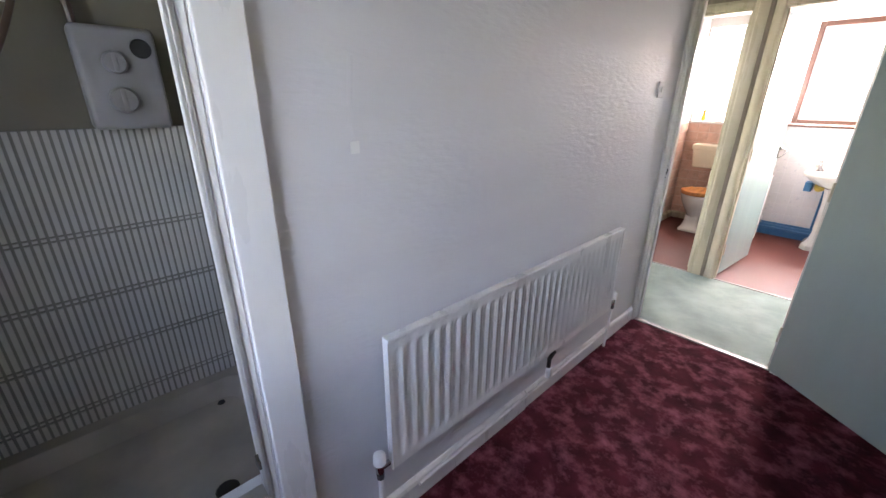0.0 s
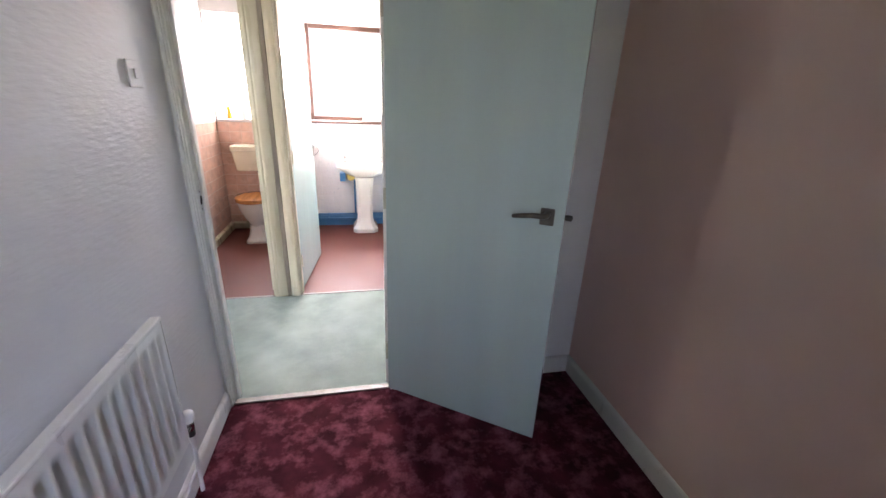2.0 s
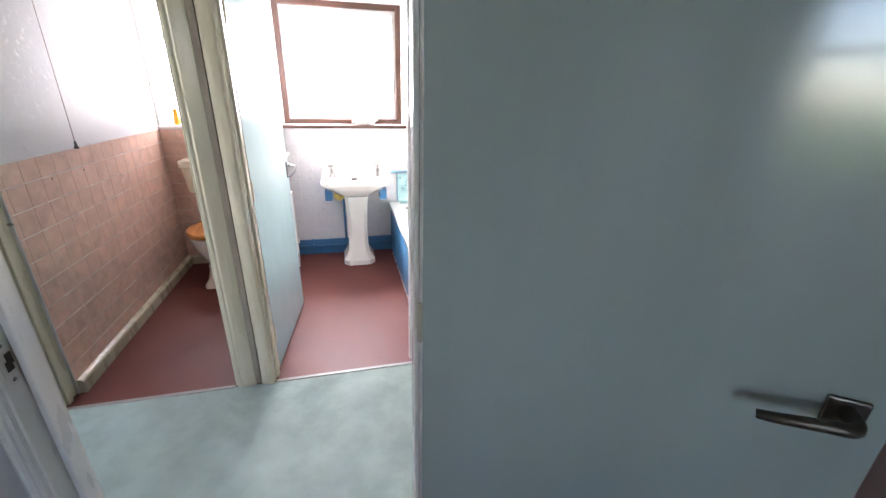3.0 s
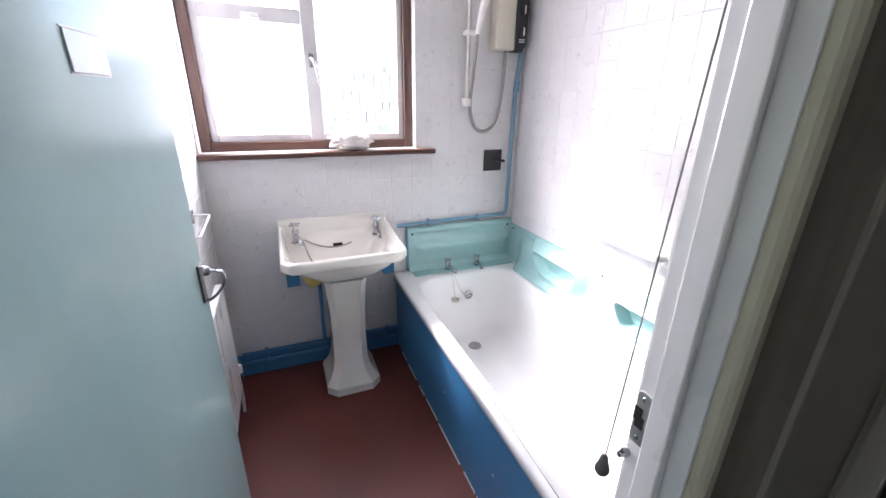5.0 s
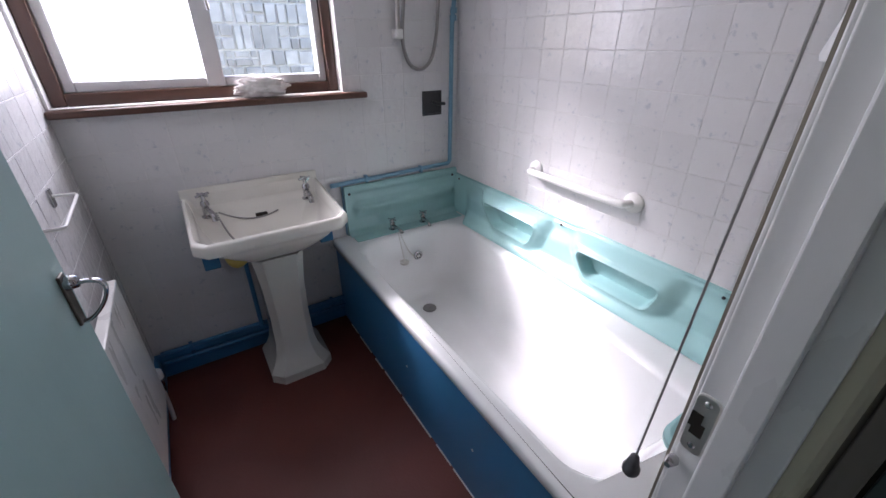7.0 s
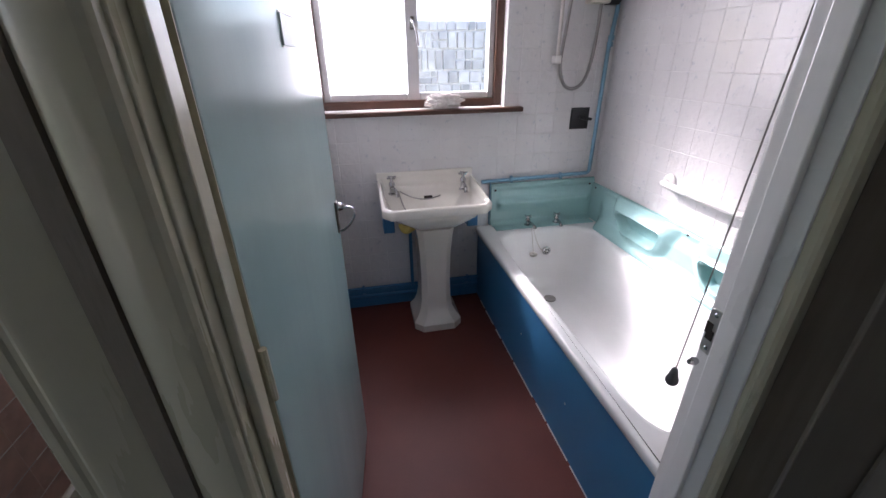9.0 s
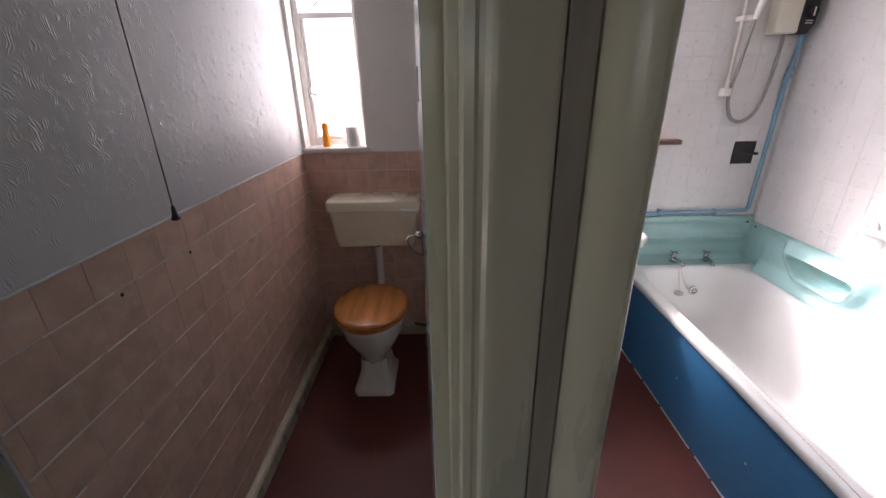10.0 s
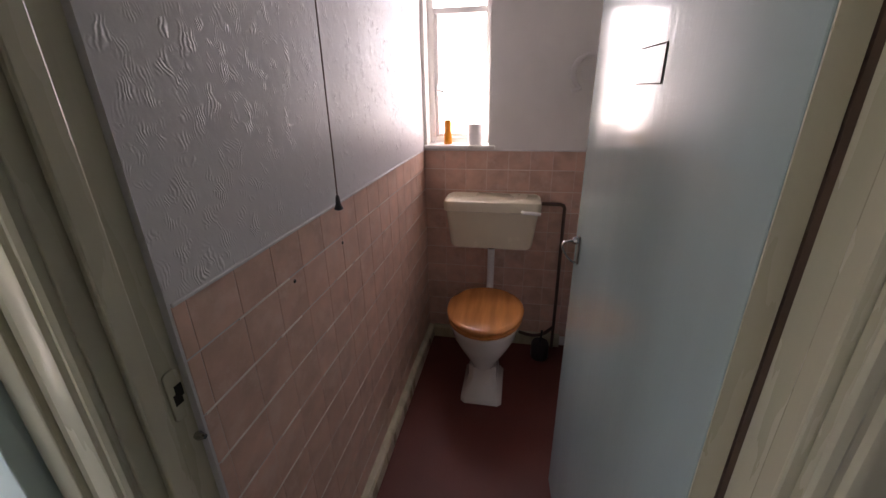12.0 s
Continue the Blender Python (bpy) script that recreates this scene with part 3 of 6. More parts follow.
# ---------------------------------------------------------------- doors
def lever(parent, m, mat, mirror=1, plate=(0.045, 0.11), length=0.10):
    """A lever handle on a plate; the plate's face looks along local +y, the lever runs along local x * mirror."""
    bm = bmesh.new()
    box(bm, -plate[0] / 2, plate[0] / 2, 0, 0.008, -plate[1] / 2, plate[1] / 2, 0.003)
    h = part("handle_plate", moved(bm, m), mat, parent, "tarnished metal handle plate")
    bm = bmesh.new()
    pts = curve_points([(0, 0.006, 0.01), (0, 0.03, 0.01), (mirror * 0.01, 0.048, 0.01), (mirror * 0.045, 0.053, 0.010), (mirror * length * 0.8, 0.050, 0.002), (mirror * length, 0.044, -0.003)], 6)
    tube(bm, pts, 0.0108, 10, taper=[1.15 - 0.5 * k / (len(pts) - 1) for k in range(len(pts))])
    part("lever", moved(bm, m), mat, h, "", 60)
    return h


def d_handle(parent, m, mat, s=1):
    """A worn plate with a swelling at its top, from which a flat strap runs out, bends down and comes back to the foot of the plate."""
    bm = bmesh.new()
    box(bm, -0.017, 0.017, 0, 0.007, -0.075, 0.060, 0.003)
    h = part("handle_plate", moved(bm, m), mat, parent, "worn brass-brown handle plate")
    bm = bmesh.new()
    lathe(bm, [(0.017, 0.0), (0.018, 0.012), (0.014, 0.024), (0.006, 0.028)], (0, 0.006, 0.036), "Y", 16)
    box(bm, -0.010, 0.010, 0.010, 0.030, 0.022, 0.050, 0.005)
    part("boss", moved(bm, m), M_CHROME, h, "polished boss", 50)
    path = curve_points([(s * 0.002, 0.026, 0.034), (s * 0.006, 0.050, 0.036), (s * 0.010, 0.072, 0.030), (s * 0.011, 0.077, 0.012), (s * 0.009, 0.066, -0.018), (s * 0.006, 0.044, -0.048), (s * 0.002, 0.020, -0.068), (0, 0.006, -0.070)], 5)
    rings = []
    for k, p in enumerate(path):
        a, b = Vector(path[max(k - 1, 0)]), Vector(path[min(k + 1, len(path) - 1)])
        d = (b - a).normalized()
        u = Vector((1, 0, 0))
        v = d.cross(u).normalized()
        w = 0.0105 - 0.003 * k / len(path)
        rings.append([Vector(p) + u * w * math.cos(q) + v * 0.0048 * math.sin(q) for q in (radians(30 * i) for i in range(12))])
    bm = bmesh.new()
    loft(bm, rings)
    part("pull", moved(bm, m), M_CHROME, h, "polished bent strap pull", 60)
    return h


def leaf(name, hinge, angle, width, thick, side, label, height=1.93, kind="structure", mat=None, hinges=True):
    """A flush door; local x runs from the hinge to the free edge, the thickness lies on the side given."""
    m = Matrix.Translation((hinge[0], hinge[1], 0.012)) @ Matrix.Rotation(radians(angle), 4, "Z")
    ob = new(name)
    ob.matrix_basis = Matrix.Translation((hinge[0], hinge[1], 0))
    tagged(ob, label, "door", "", kind)
    bm = bmesh.new()
    box(bm, 0, width, *sorted((0, side * thick)), 0, height - 0.012, 0.0025)
    part("leaf", moved(bm, m), mat or M_AQUA, ob)
    for z in (0.22, 0.98, 1.70) if hinges else ():
        bm = bmesh.new()
        lathe(bm, [(0.006, z - 0.045), (0.006, z + 0.045)], (-0.004, -side * 0.002, 0), "Z", 10)
        part("hinge", moved(bm, m), M_CREAM, ob, "paint-covered hinge knuckle")
    return ob, m


# first door, opened into the dressing room
door1, m1 = leaf("door_1", (0.752, -1.126), math.degrees(math.atan2(-0.432, 0.594)), 0.735, 0.036, 1, "open flush door in pale grey-aqua gloss paint", mat=M_AQUA2)
lever(door1, m1 @ pose(0.675, 0, 1.0, 0, 0, 180), M_BRONZE, 1, (0.05, 0.062), 0.115)
lever(door1, m1 @ pose(0.675, 0.036, 1.0), M_BRONZE, -1, (0.05, 0.062), 0.09)
bm = bmesh.new()
lathe(bm, [(0.008, -0.002), (0.011, 0.006), (0.011, 0.022), (0.005, 0.026)], (0.735, 0.018, 1.0), "X", 10)
part("latch_bolt", moved(bm, m1), M_BRONZE, door1)
# bathroom door
door2, m2 = leaf("door_2", (0.205, 0.115), 84.3, 0.72, 0.036, 1, "aqua painted bathroom door standing open", mat=M_AQUA3)
d_handle(door2, m2 @ pose(0.690, 0, 0.958, 0, 0, 180) @ Matrix.Scale(0.72, 4), M_BRONZE, 1)
# toilet door
door3, m3 = leaf("door_3", (-0.020, 0.100), 93.8, 0.75, 0.030, -1, "aqua gloss painted toilet door standing open", hinges=False)
d_handle(door3, m3 @ pose(0.70, 0, 0.975) @ Matrix.Scale(0.62, 4), M_BRONZE, -1)
for door, m, px, face in ((door2, m2, 0.437, -1), (door3, m3, 0.365, 1)):
    bm = bmesh.new()
    box(bm, px - 0.052, px + 0.052, *sorted((face * 0.0004, face * (0.003 if face < 0 else 0.0012))), 1.40, 1.452, 0.0004)
    # bathroom door's plate is paler, for the highlights on it
    mat = M_AQUALIT if face < 0 else M_AQUA
    pl = part("vent_plate", moved(bm, m), mat, door, "small rectangular plate painted over")
    bm = bmesh.new()
    box(bm, px - 0.056, px + 0.056, *sorted((face * 0.0004, face * 0.0016)), 1.397, 1.399)
    box(bm, px - 0.056, px + 0.056, *sorted((face * 0.0004, face * 0.0016)), 1.453, 1.455)
    box(bm, px + (0.053 if face < 0 else -0.057), px + (0.057 if face < 0 else -0.053), *sorted((face * 0.0004, face * 0.0016)), 1.399, 1.453)
    part("edge_gap", moved(bm, m), M_DARK if face > 0 else M_FRAMEWHITE, pl, "thin gap line round the plate")
for door, m in ((door2, m2), (door3, m3)):
    bm = bmesh.new()
    box(bm, -0.0025, -0.0005, *((0.001, 0.035) if door is door2 else (-0.029, -0.001)), 0.0, 1.915)
    part("hinge_edge", moved(bm, m), M_CREAM, door, "cream painted hinge edge")
# solid brown strip painted in for the shade of the hinge slit
bm = bmesh.new()
box(bm, 0.0115, 0.0185, 0.098, 0.104, 0.0, 1.93)
part("hinge_shade_strip", bm, M_PIPE, frame_wc, "dark strip standing in for shade behind the hinges")
bm = bmesh.new()
box(bm, 0.0187, 0.0294, 0.0455, 0.127, 0.0, 1.93)
part("rebate", bm, M_CREAM, frame_wc)
ob = thing("door_5", (-0.88, -0.03, 0), "aqua gloss painted door folded back into the side room", "door", "", "structure")
bm = bmesh.new()
box(bm, -1.62, -0.862, -0.034, 0.016, 0.012, 1.93, 0.0025)
# strong daylight on this aqua leaf is put into its paler colour
part("leaf", bm, M_AQUALIT, ob)
# door that closes the other end of the landing
for nm, x, s in (("door_4", 1.338, -1),):
    ob = thing(nm, (x, -0.5, 0), "closed landing door, colour darkened for the dim end", "door", "landing doors", "structure")
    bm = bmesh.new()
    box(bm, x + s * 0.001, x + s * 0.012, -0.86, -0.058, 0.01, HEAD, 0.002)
    # leaf carries the gloom of this landing end in its colour
    part("leaf", bm, M_AQUADIM, ob)
    bm = bmesh.new()
    box(bm, x + s * 0.001, x + s * 0.006, -0.0575, -0.0505, 0.01, HEAD)
    part("edge_gap", bm, M_DARK, ob, "dark gap along the hinge side")
    for y in (-0.90, -0.05):
        bm = bmesh.new()
        box(bm, x + s * 0.001, x + s * 0.02, y, y + 0.04, 0, HEAD + 0.05, 0.003)
        part("architrave", bm, M_OLIVE if y > -0.5 else M_CREAM, ob)


def strike(parent, x, s, y, z, plate=None, big=1.0, screws=True):
    """A plate with rounded ends let into the frame, an irregular dark latch hole in it, and its screws."""
    hw, hh = 0.013 * big, 0.045 * big
    bm = bmesh.new()
    loft(bm, [[Vector((x + s * d, y + p.x, z + p.y)) for p in rounded(-hw + i, hw - i, -hh + i, hh - i, 0, 0.008)] for d, i in ((0.0, 0.0), (0.002, 0.0), (0.003, 0.0012))], cap0=False)
    p = part("strike_plate", bm, plate or M_STEEL, parent, "strike plate let into the frame")
    bm = bmesh.new()
    box(bm, *sorted((x + s * 0.0026, x + s * 0.0045)), y - 0.001, y + hw * 0.9, z - 0.005 * big, z + 0.017 * big)
    box(bm, *sorted((x + s * 0.0026, x + s * 0.0044)), y - 0.006 * big, y + hw * 0.6, z - 0.016 * big, z + 0.003 * big)
    part("latch_hole", bm, M_DARK, p)
    for dz in (-0.034, 0.034) if screws else ():
        bm = bmesh.new()
        lathe(bm, [(0.0045, 0), (0.003, s * 0.0016)], (x + s * 0.003, y, z + dz * big), "X", 10)
        part("screw", bm, M_CHROME, p)


strike(frame_bath, 0.925, -1, 0.0955, 0.957)
strike(frame_wc, -0.745, 1, 0.106, 0.978, M_CREAM, screws=False)
strike(frame_room, 0.028, 1, -1.095, 0.985)
for fr, x, s in ((frame_bath, 0.925, -1), (frame_wc, -0.745, 1)):
    bm = bmesh.new()
    lathe(bm, [(0.006, 0), (0.008, s * 0.006), (0.004, s * 0.018)], (x, 0.106 if s < 0 else 0.118, 0.885), "X", 8)
    part("bolt_keeper", bm, M_CHROME, fr)


# ---------------------------------------------------------------- bathroom window
def window_bath():
    ob = thing("window_1", (0.655, 1.93, 1.16), "mahogany framed window with white inner frames and bright glass", "window", "", "structure")
    x0, x1, z0, z1 = 0.165, 1.145, 1.155, 2.07
    y0, y1 = 1.85, 1.95
    for nm, row, mat in (("jamb", (x0, x0 + 0.042, y0, y1, z0, z1), M_MAHOGV), ("jamb", (x1 - 0.042, x1, y0, y1, z0, z1), M_MAHOGV),
                         ("head", (x0 + 0.042, x1 - 0.042, y0, y1, z1 - 0.042, z1), M_MAHOG), ("bottom_rail", (x0 + 0.042, x1 - 0.042, y0, y1, z0, z0 + 0.04), M_MAHOG)):
        bm = bmesh.new()
        box(bm, *row, bevel=0.004)
        part(nm, bm, mat, ob)
    yi0, yi1 = 1.872, 1.93
    zb = z0 + 0.04
    zt = z1 - 0.042
    xl, xr, xm = x0 + 0.042, x1 - 0.042, 0.668
    for nm, row in (("stile", (xl, xl + 0.034, yi0, yi1, zb, zt)), ("stile", (xr - 0.03, xr, yi0, yi1, zb, zt)), ("mullion", (xm - 0.032, xm + 0.032, yi0 - 0.008, yi1, zb, zt)),
                    ("rail", (xl + 0.034, xm - 0.032, yi0, yi1, zb, zb + 0.034)), ("rail", (xm + 0.032, xr - 0.03, yi0, yi1, zb, zb + 0.034)),
                    ("transom", (xl + 0.034, xm - 0.032, yi0 - 0.004, yi1, 1.69, 1.752)),
                    ("rail", (xl + 0.034, xm - 0.032, yi0, yi1, zt - 0.03, zt)), ("rail", (xm + 0.032, xr - 0.03, yi0, yi1, zt - 0.03, zt))):
        bm = bmesh.new()
        box(bm, *row, bevel=0.005)
        part(nm, bm, M_FRAMEWHITE, ob, "white painted frame member")
    for row, mat in (((xl + 0.034, xm - 0.032, zb + 0.034, 1.69), M_FROST), ((xl + 0.034, xm - 0.032, 1.752, zt - 0.03), M_FROST), ((xm + 0.032, xr - 0.03, zb + 0.034, zt - 0.03), M_GLASS)):
        bm = bmesh.new()
        box(bm, row[0] - 0.004, row[1] + 0.004, 1.898, 1.904, row[2] - 0.004, row[3] + 0.004)
        pane = part("pane", bm, mat, ob)
        pane.visible_shadow = False
    for z, dx in ((1.55, 0.0),):
        bm = bmesh.new()
        box(bm, xm - 0.010, xm + 0.012, yi0 - 0.022, yi0 - 0.008, z - 0.03, z + 0.03, 0.003)
        tube(bm, curve_points([(xm, yi0 - 0.02, z + 0.01), (xm + 0.008, yi0 - 0.04, z - 0.005), (xm + 0.02, yi0 - 0.042, z - 0.05), (xm + 0.026, yi0 - 0.036, z - 0.10)], 5), 0.007, 8)
        part("latch", bm, M_CHROME, ob, "grey metal casement latch")
    bm = bmesh.new()
    box(bm, 0.40, 0.47, yi0 - 0.016, yi0 - 0.003, 1.70, 1.722, 0.003)
    tube(bm, [(0.435, yi0 - 0.012, 1.705), (0.435, yi0 - 0.034, 1.69), (0.455, yi0 - 0.036, 1.685)], 0.006, 8)
    part("stay", bm, M_PLASTIC, ob, "white fanlight catch")
    bm = bmesh.new()
    box(bm, LEFT + 0.001, 1.243, 1.755, 1.862, 1.128, 1.153, 0.006)
    part("window_sill", bm, M_MAHOG, ob, "dark varnished wooden sill, worn pale on top")
    # white plastered reveal
    bm = boxes((1.1455, 1.152, BACK + 0.001, 1.86, 1.156, 2.068), (0.158, 0.1645, BACK + 0.001, 1.86, 1.156, 2.068))
    part("reveal", bm, M_WHITE, ob, "white painted reveal")
    return ob


window_bath()


def window_wc():
    ob = thing("window_2", (-0.56, 1.88, 1.13), "narrow white painted window with bright glass", "window", "", "structure")
    x0, x1, z0, z1 = -0.715, -0.40, 1.148, 2.09
    for nm, row in (("jamb", (x0, x0 + 0.03, 1.84, 1.92, z0, z1)), ("jamb", (x1 - 0.03, x1, 1.84, 1.92, z0, z1)), ("head", (x0 + 0.03, x1 - 0.03, 1.84, 1.92, z1 - 0.03, z1)),
                    ("bottom_rail", (x0 + 0.03, x1 - 0.03, 1.84, 1.92, z0, z0 + 0.03)), ("transom", (x0 + 0.03, x1 - 0.03, 1.845, 1.915, 1.745, 1.772)),
                    ("casement_stile", (x0 + 0.031, x0 + 0.05, 1.848, 1.90, z0 + 0.031, 1.744)), ("casement_rail", (x0 + 0.05, x1 - 0.031, 1.848, 1.90, z0 + 0.031, z0 + 0.05))):
        bm = bmesh.new()
        box(bm, *row, bevel=0.004)
        part(nm, bm, M_WHITE, ob)
    for a, b in ((z0 + 0.045, 1.747), (1.77, z1 - 0.028)):
        bm = bmesh.new()
        box(bm, x0 + 0.028, x1 - 0.028, 1.872, 1.878, a, b)
        pane = part("pane", bm, M_FROST, ob)
        pane.visible_shadow = False
    bm = bmesh.new()
    box(bm, x0 + 0.036, x0 + 0.05, 1.832, 1.848, 1.38, 1.44, 0.003)
    tube(bm, [(x0 + 0.043, 1.835, 1.41), (x0 + 0.06, 1.815, 1.405), (x0 + 0.085, 1.812, 1.40)], 0.006, 8)
    part("latch", bm, M_PLASTIC, ob)
    bm = bmesh.new()
    tube(bm, [(-0.62, 1.842, 1.80), (-0.60, 1.81, 1.79), (-0.57, 1.80, 1.81), (-0.55, 1.80, 1.84)], 0.006, 8)
    part("stay", bm, M_PLASTIC, ob)
    bm = bmesh.new()
    box(bm, WCL, -0.366, 1.742, 1.845, 1.126, 1.147, 0.005)
    part("window_sill", bm, M_WHITE, ob, "white painted sill")
    return ob


window_wc()


def window_rear():
    ob = thing("window_3", (0.50, -4.65, 0.90), "white framed window at the end of the dressing room", "window", "", "structure")
    x0, x1, z0, z1 = 0.06, 0.94, 0.90, 2.12
    for row in ((x0, x0 + 0.05, z0, z1), (x1 - 0.05, x1, z0, z1), (x0 + 0.05, x1 - 0.05, z0, z0 + 0.05), (x0 + 0.05, x1 - 0.05, z1 - 0.05, z1),
                (x0 + 0.05, x1 - 0.05, 1.12, 1.17), (x0 + 0.05, x1 - 0.05, 1.73, 1.79)):
        bm = bmesh.new()
        box(bm, row[0], row[1], -4.69, -4.62, row[2], row[3], 0.005)
        part("frame_member", bm, M_WHITE, ob)
    for a, b, c, d in ((x0 + 0.045, x1 - 0.045, z0 + 0.045, 1.125), (x0 + 0.045, x1 - 0.045, 1.165, 1.735), (x0 + 0.045, x1 - 0.045, 1.785, z1 - 0.045)):
        bm = bmesh.new()
        box(bm, a, b, -4.658, -4.653, c, d)
        part("pane", bm, M_GLASS, ob).visible_shadow = False
    bm = bmesh.new()
    box(bm, x0 - 0.02, x1 + 0.02, -4.62, -4.50, z0 - 0.025, z0 - 0.001, 0.005)
    part("window_sill", bm, M_WHITE, ob)


window_rear()


# ---------------------------------------------------------------- dressing room things
def radiator(name, base, length, height, flutes, m, label, depth=0.0055):
    """Pressed steel panel; local x along its length, local y out from the wall."""
    ob = thing(name, base, label, "radiator")
    pitch = (length - 0.05) / flutes

    def front(u, v):
        k = (u - 0.025) / pitch
        f = abs((k % 1.0) - 0.5) * 2
        inside = smoothstep(0.028, 0.05, v) * smoothstep(0.028, 0.05, height - v) if 0 <= k <= flutes else 0
        return Vector((u, 0.052 - depth * inside * smoothstep(0.28, 0.55, f), v))
    us = [0.0, 0.012] + [0.025 + pitch * (k + f) for k in range(flutes) for f in (0.0, 0.14, 0.26, 0.4, 0.6, 0.74, 0.86)] + [length - 0.025, length - 0.012, length]
    vs = [0, 0.012, 0.028, 0.036, 0.044, 0.052, height * 0.5, height - 0.052, height - 0.044, height - 0.036, height - 0.028, height - 0.012, height]
    bm = bmesh.new()
    grid(bm, front, us, vs)
    part("front_panel", moved(bm, m), M_WHITE, ob, "", 60)
    bm = bmesh.new()
    box(bm, 0, length, 0.03, 0.0385, 0.0, height, 0.002)
    part("back_panel", moved(bm, m), M_WHITE, ob)
    bm = bmesh.new()
    box(bm, -0.003, length + 0.003, 0.026, 0.056, height - 0.004, height + 0.010, 0.004)
    part("top_rail", moved(bm, m), M_WHITE, ob)
    for x in (-0.003, length - 0.001):
        bm = bmesh.new()
        box(bm, x, x + 0.004, 0.028, 0.054, -0.002, height, 0.001)
        part("side", moved(bm, m), M_WHITE, ob)
    for x in (0.2, length - 0.2):
        bm = bmesh.new()
        box(bm, x - 0.015, x + 0.015, 0.0, 0.032, height * 0.2, height * 0.85, 0.002)
        part("bracket", moved(bm, m), M_WHITE, ob)
    return ob


def valve(ob, m, x, s, floor):
    bm = bmesh.new()
    lathe(bm, [(0.010, -0.02), (0.014, -0.012), (0.014, 0.012), (0.010, 0.02)], (x, 0.042, 0.03), "Z", 12)
    tube(bm, [(x, 0.042, 0.03), (x - s * 0.035, 0.042, 0.03)], 0.010, 10)
    v = part("valve", moved(bm, m), M_CHROME, ob, "small chrome radiator valve", 50)
    bm = bmesh.new()
    lathe(bm, [(0.014, 0.02), (0.020, 0.024), (0.019, 0.055), (0.012, 0.062)], (x, 0.042, 0.03), "Z", 14)
    part("valve_cap", moved(bm, m), M_PLASTIC, v, "white plastic cap", 50)
    bm = bmesh.new()
    tube(bm, [(x, 0.042, 0.01), (x, 0.040, -0.1), (x, 0.036, floor)], 0.0075, 10)
    part("tail_pipe", moved(bm, m), M_WHITE, v, "", 60)
    bm = bmesh.new()
    lathe(bm, [(0.012, -0.04), (0.013, -0.02)], (x, 0.042, 0.03), "Z", 10)
    part("nut", moved(bm, m), M_BLACK, v)


mr = Matrix.Translation((0, -3.115, 0.275)) @ Matrix.Rotation(radians(90), 4, "Z") @ Matrix.Scale(-1, 4, (0, 1, 0))
rad = radiator("radiator", (0.04, -2.36, 0.27), 1.50, 0.475, 30, mr, "long white ribbed panel radiator on the papered wall")
valve(rad, mr, -0.045, -1, -0.27)
valve(rad, mr, 1.545, 1, -0.27)
bm = bmesh.new()
tube(bm, curve_points([(0.10, -0.01, 0), (0.9, -0.005, 0), (1.55, 0, 0)], 4), 0.0075, 8)
part("feed_pipe", moved(bm, Matrix.Translation((0.03, -3.1, 0.10)) @ Matrix.Rotation(radians(90), 4, "Z")), M_WHITE, rad, "thin white pipe along the skirting", 60)
bm = bmesh.new()
lathe(bm, [(0.010, 0), (0.010, 0.07)], (0.045, -2.205, 0.17), "Z", 10)
tube(bm, [(0.045, -2.205, 0.235), (0.045, -2.165, 0.262)], 0.010, 10)
dv = part("drain_valve", bm, M_BLACK, rad, "dark drain valve", 50)
bm = bmesh.new()
lathe(bm, [(0.014, -0.03), (0.016, -0.01), (0.016, 0.02), (0.010, 0.026)], (0.050, -2.205, 0.165), "Z", 12)
part("cap", bm, M_PLASTIC, dv, "white plastic cap", 50)

sw = thing("light_switch", (0.0, -1.345, 1.43), "white plastic single light switch on the papered wall", "light switch")
bm = bmesh.new()
box(bm, 0.0, 0.007, -1.383, -1.307, 1.39, 1.466, 0.003)
part("plate", bm, M_SWITCH, sw)
bm = bmesh.new()
box(bm, 0.006, 0.011, -1.353, -1.337, 1.415, 1.442, 0.002)
part("rocker", bm, M_SWITCH, sw)
tape = thing("wall_plug_patch", (0.0, -3.144, 1.28), "small piece of yellowed tape on the wall", "tape")
bm = bmesh.new()
box(bm, 0.0, 0.003, -3.157, -3.133, 1.262, 1.290, 0.001)
part("tape", bm, M_PLASTIC, tape)
bm = bmesh.new()
grid(bm, lambda u, v: Vector((0.0016 - 0.0014 * abs(u) - 0.0001, -3.146 + 0.008 * u + 0.004 * math.sin(v * 31), v)), frange(-1, 1, 4), frange(1.295, 1.47, 14))
part("filler_streak", bm, M_WALL, tape, "pale streak of filler above the tape")

pic = thing("picture_frame", (PX, -3.0, 1.5), "ornate gilded picture frame hung on the pale projecting wall", "picture frame")
y0, y1, z0, z1 = -3.35, -2.64, 1.515, 2.15
GP = [(0, 0), (0, 0.018), (0.010, 0.030), (0.022, 0.022), (0.032, 0.026), (0.046, 0.016), (0.055, 0.020), (0.060, 0.012), (0.060, 0)]
for a, b, u in (((PX, y0, z0), (PX, y1, z0), (0, 0, 1)), ((PX, y0, z1), (PX, y1, z1), (0, 0, -1)), ((PX, y0, z0), (PX, y0, z1), (0, 1, 0)), ((PX, y1, z0), (PX, y1, z1), (0, -1, 0))):
    bm = bmesh.new()
    sweep(bm, GP, a, b, u, (-1, 0, 0))
    rail = part("frame_rail", bm, M_GILT, pic, "", 20)
bm = bmesh.new()
box(bm, PX - 0.008, PX - 0.0005, y0 + 0.055, y1 - 0.055, z0 + 0.055, z1 - 0.055)
part("canvas", bm, M_CANVAS, pic, "faded plain canvas")
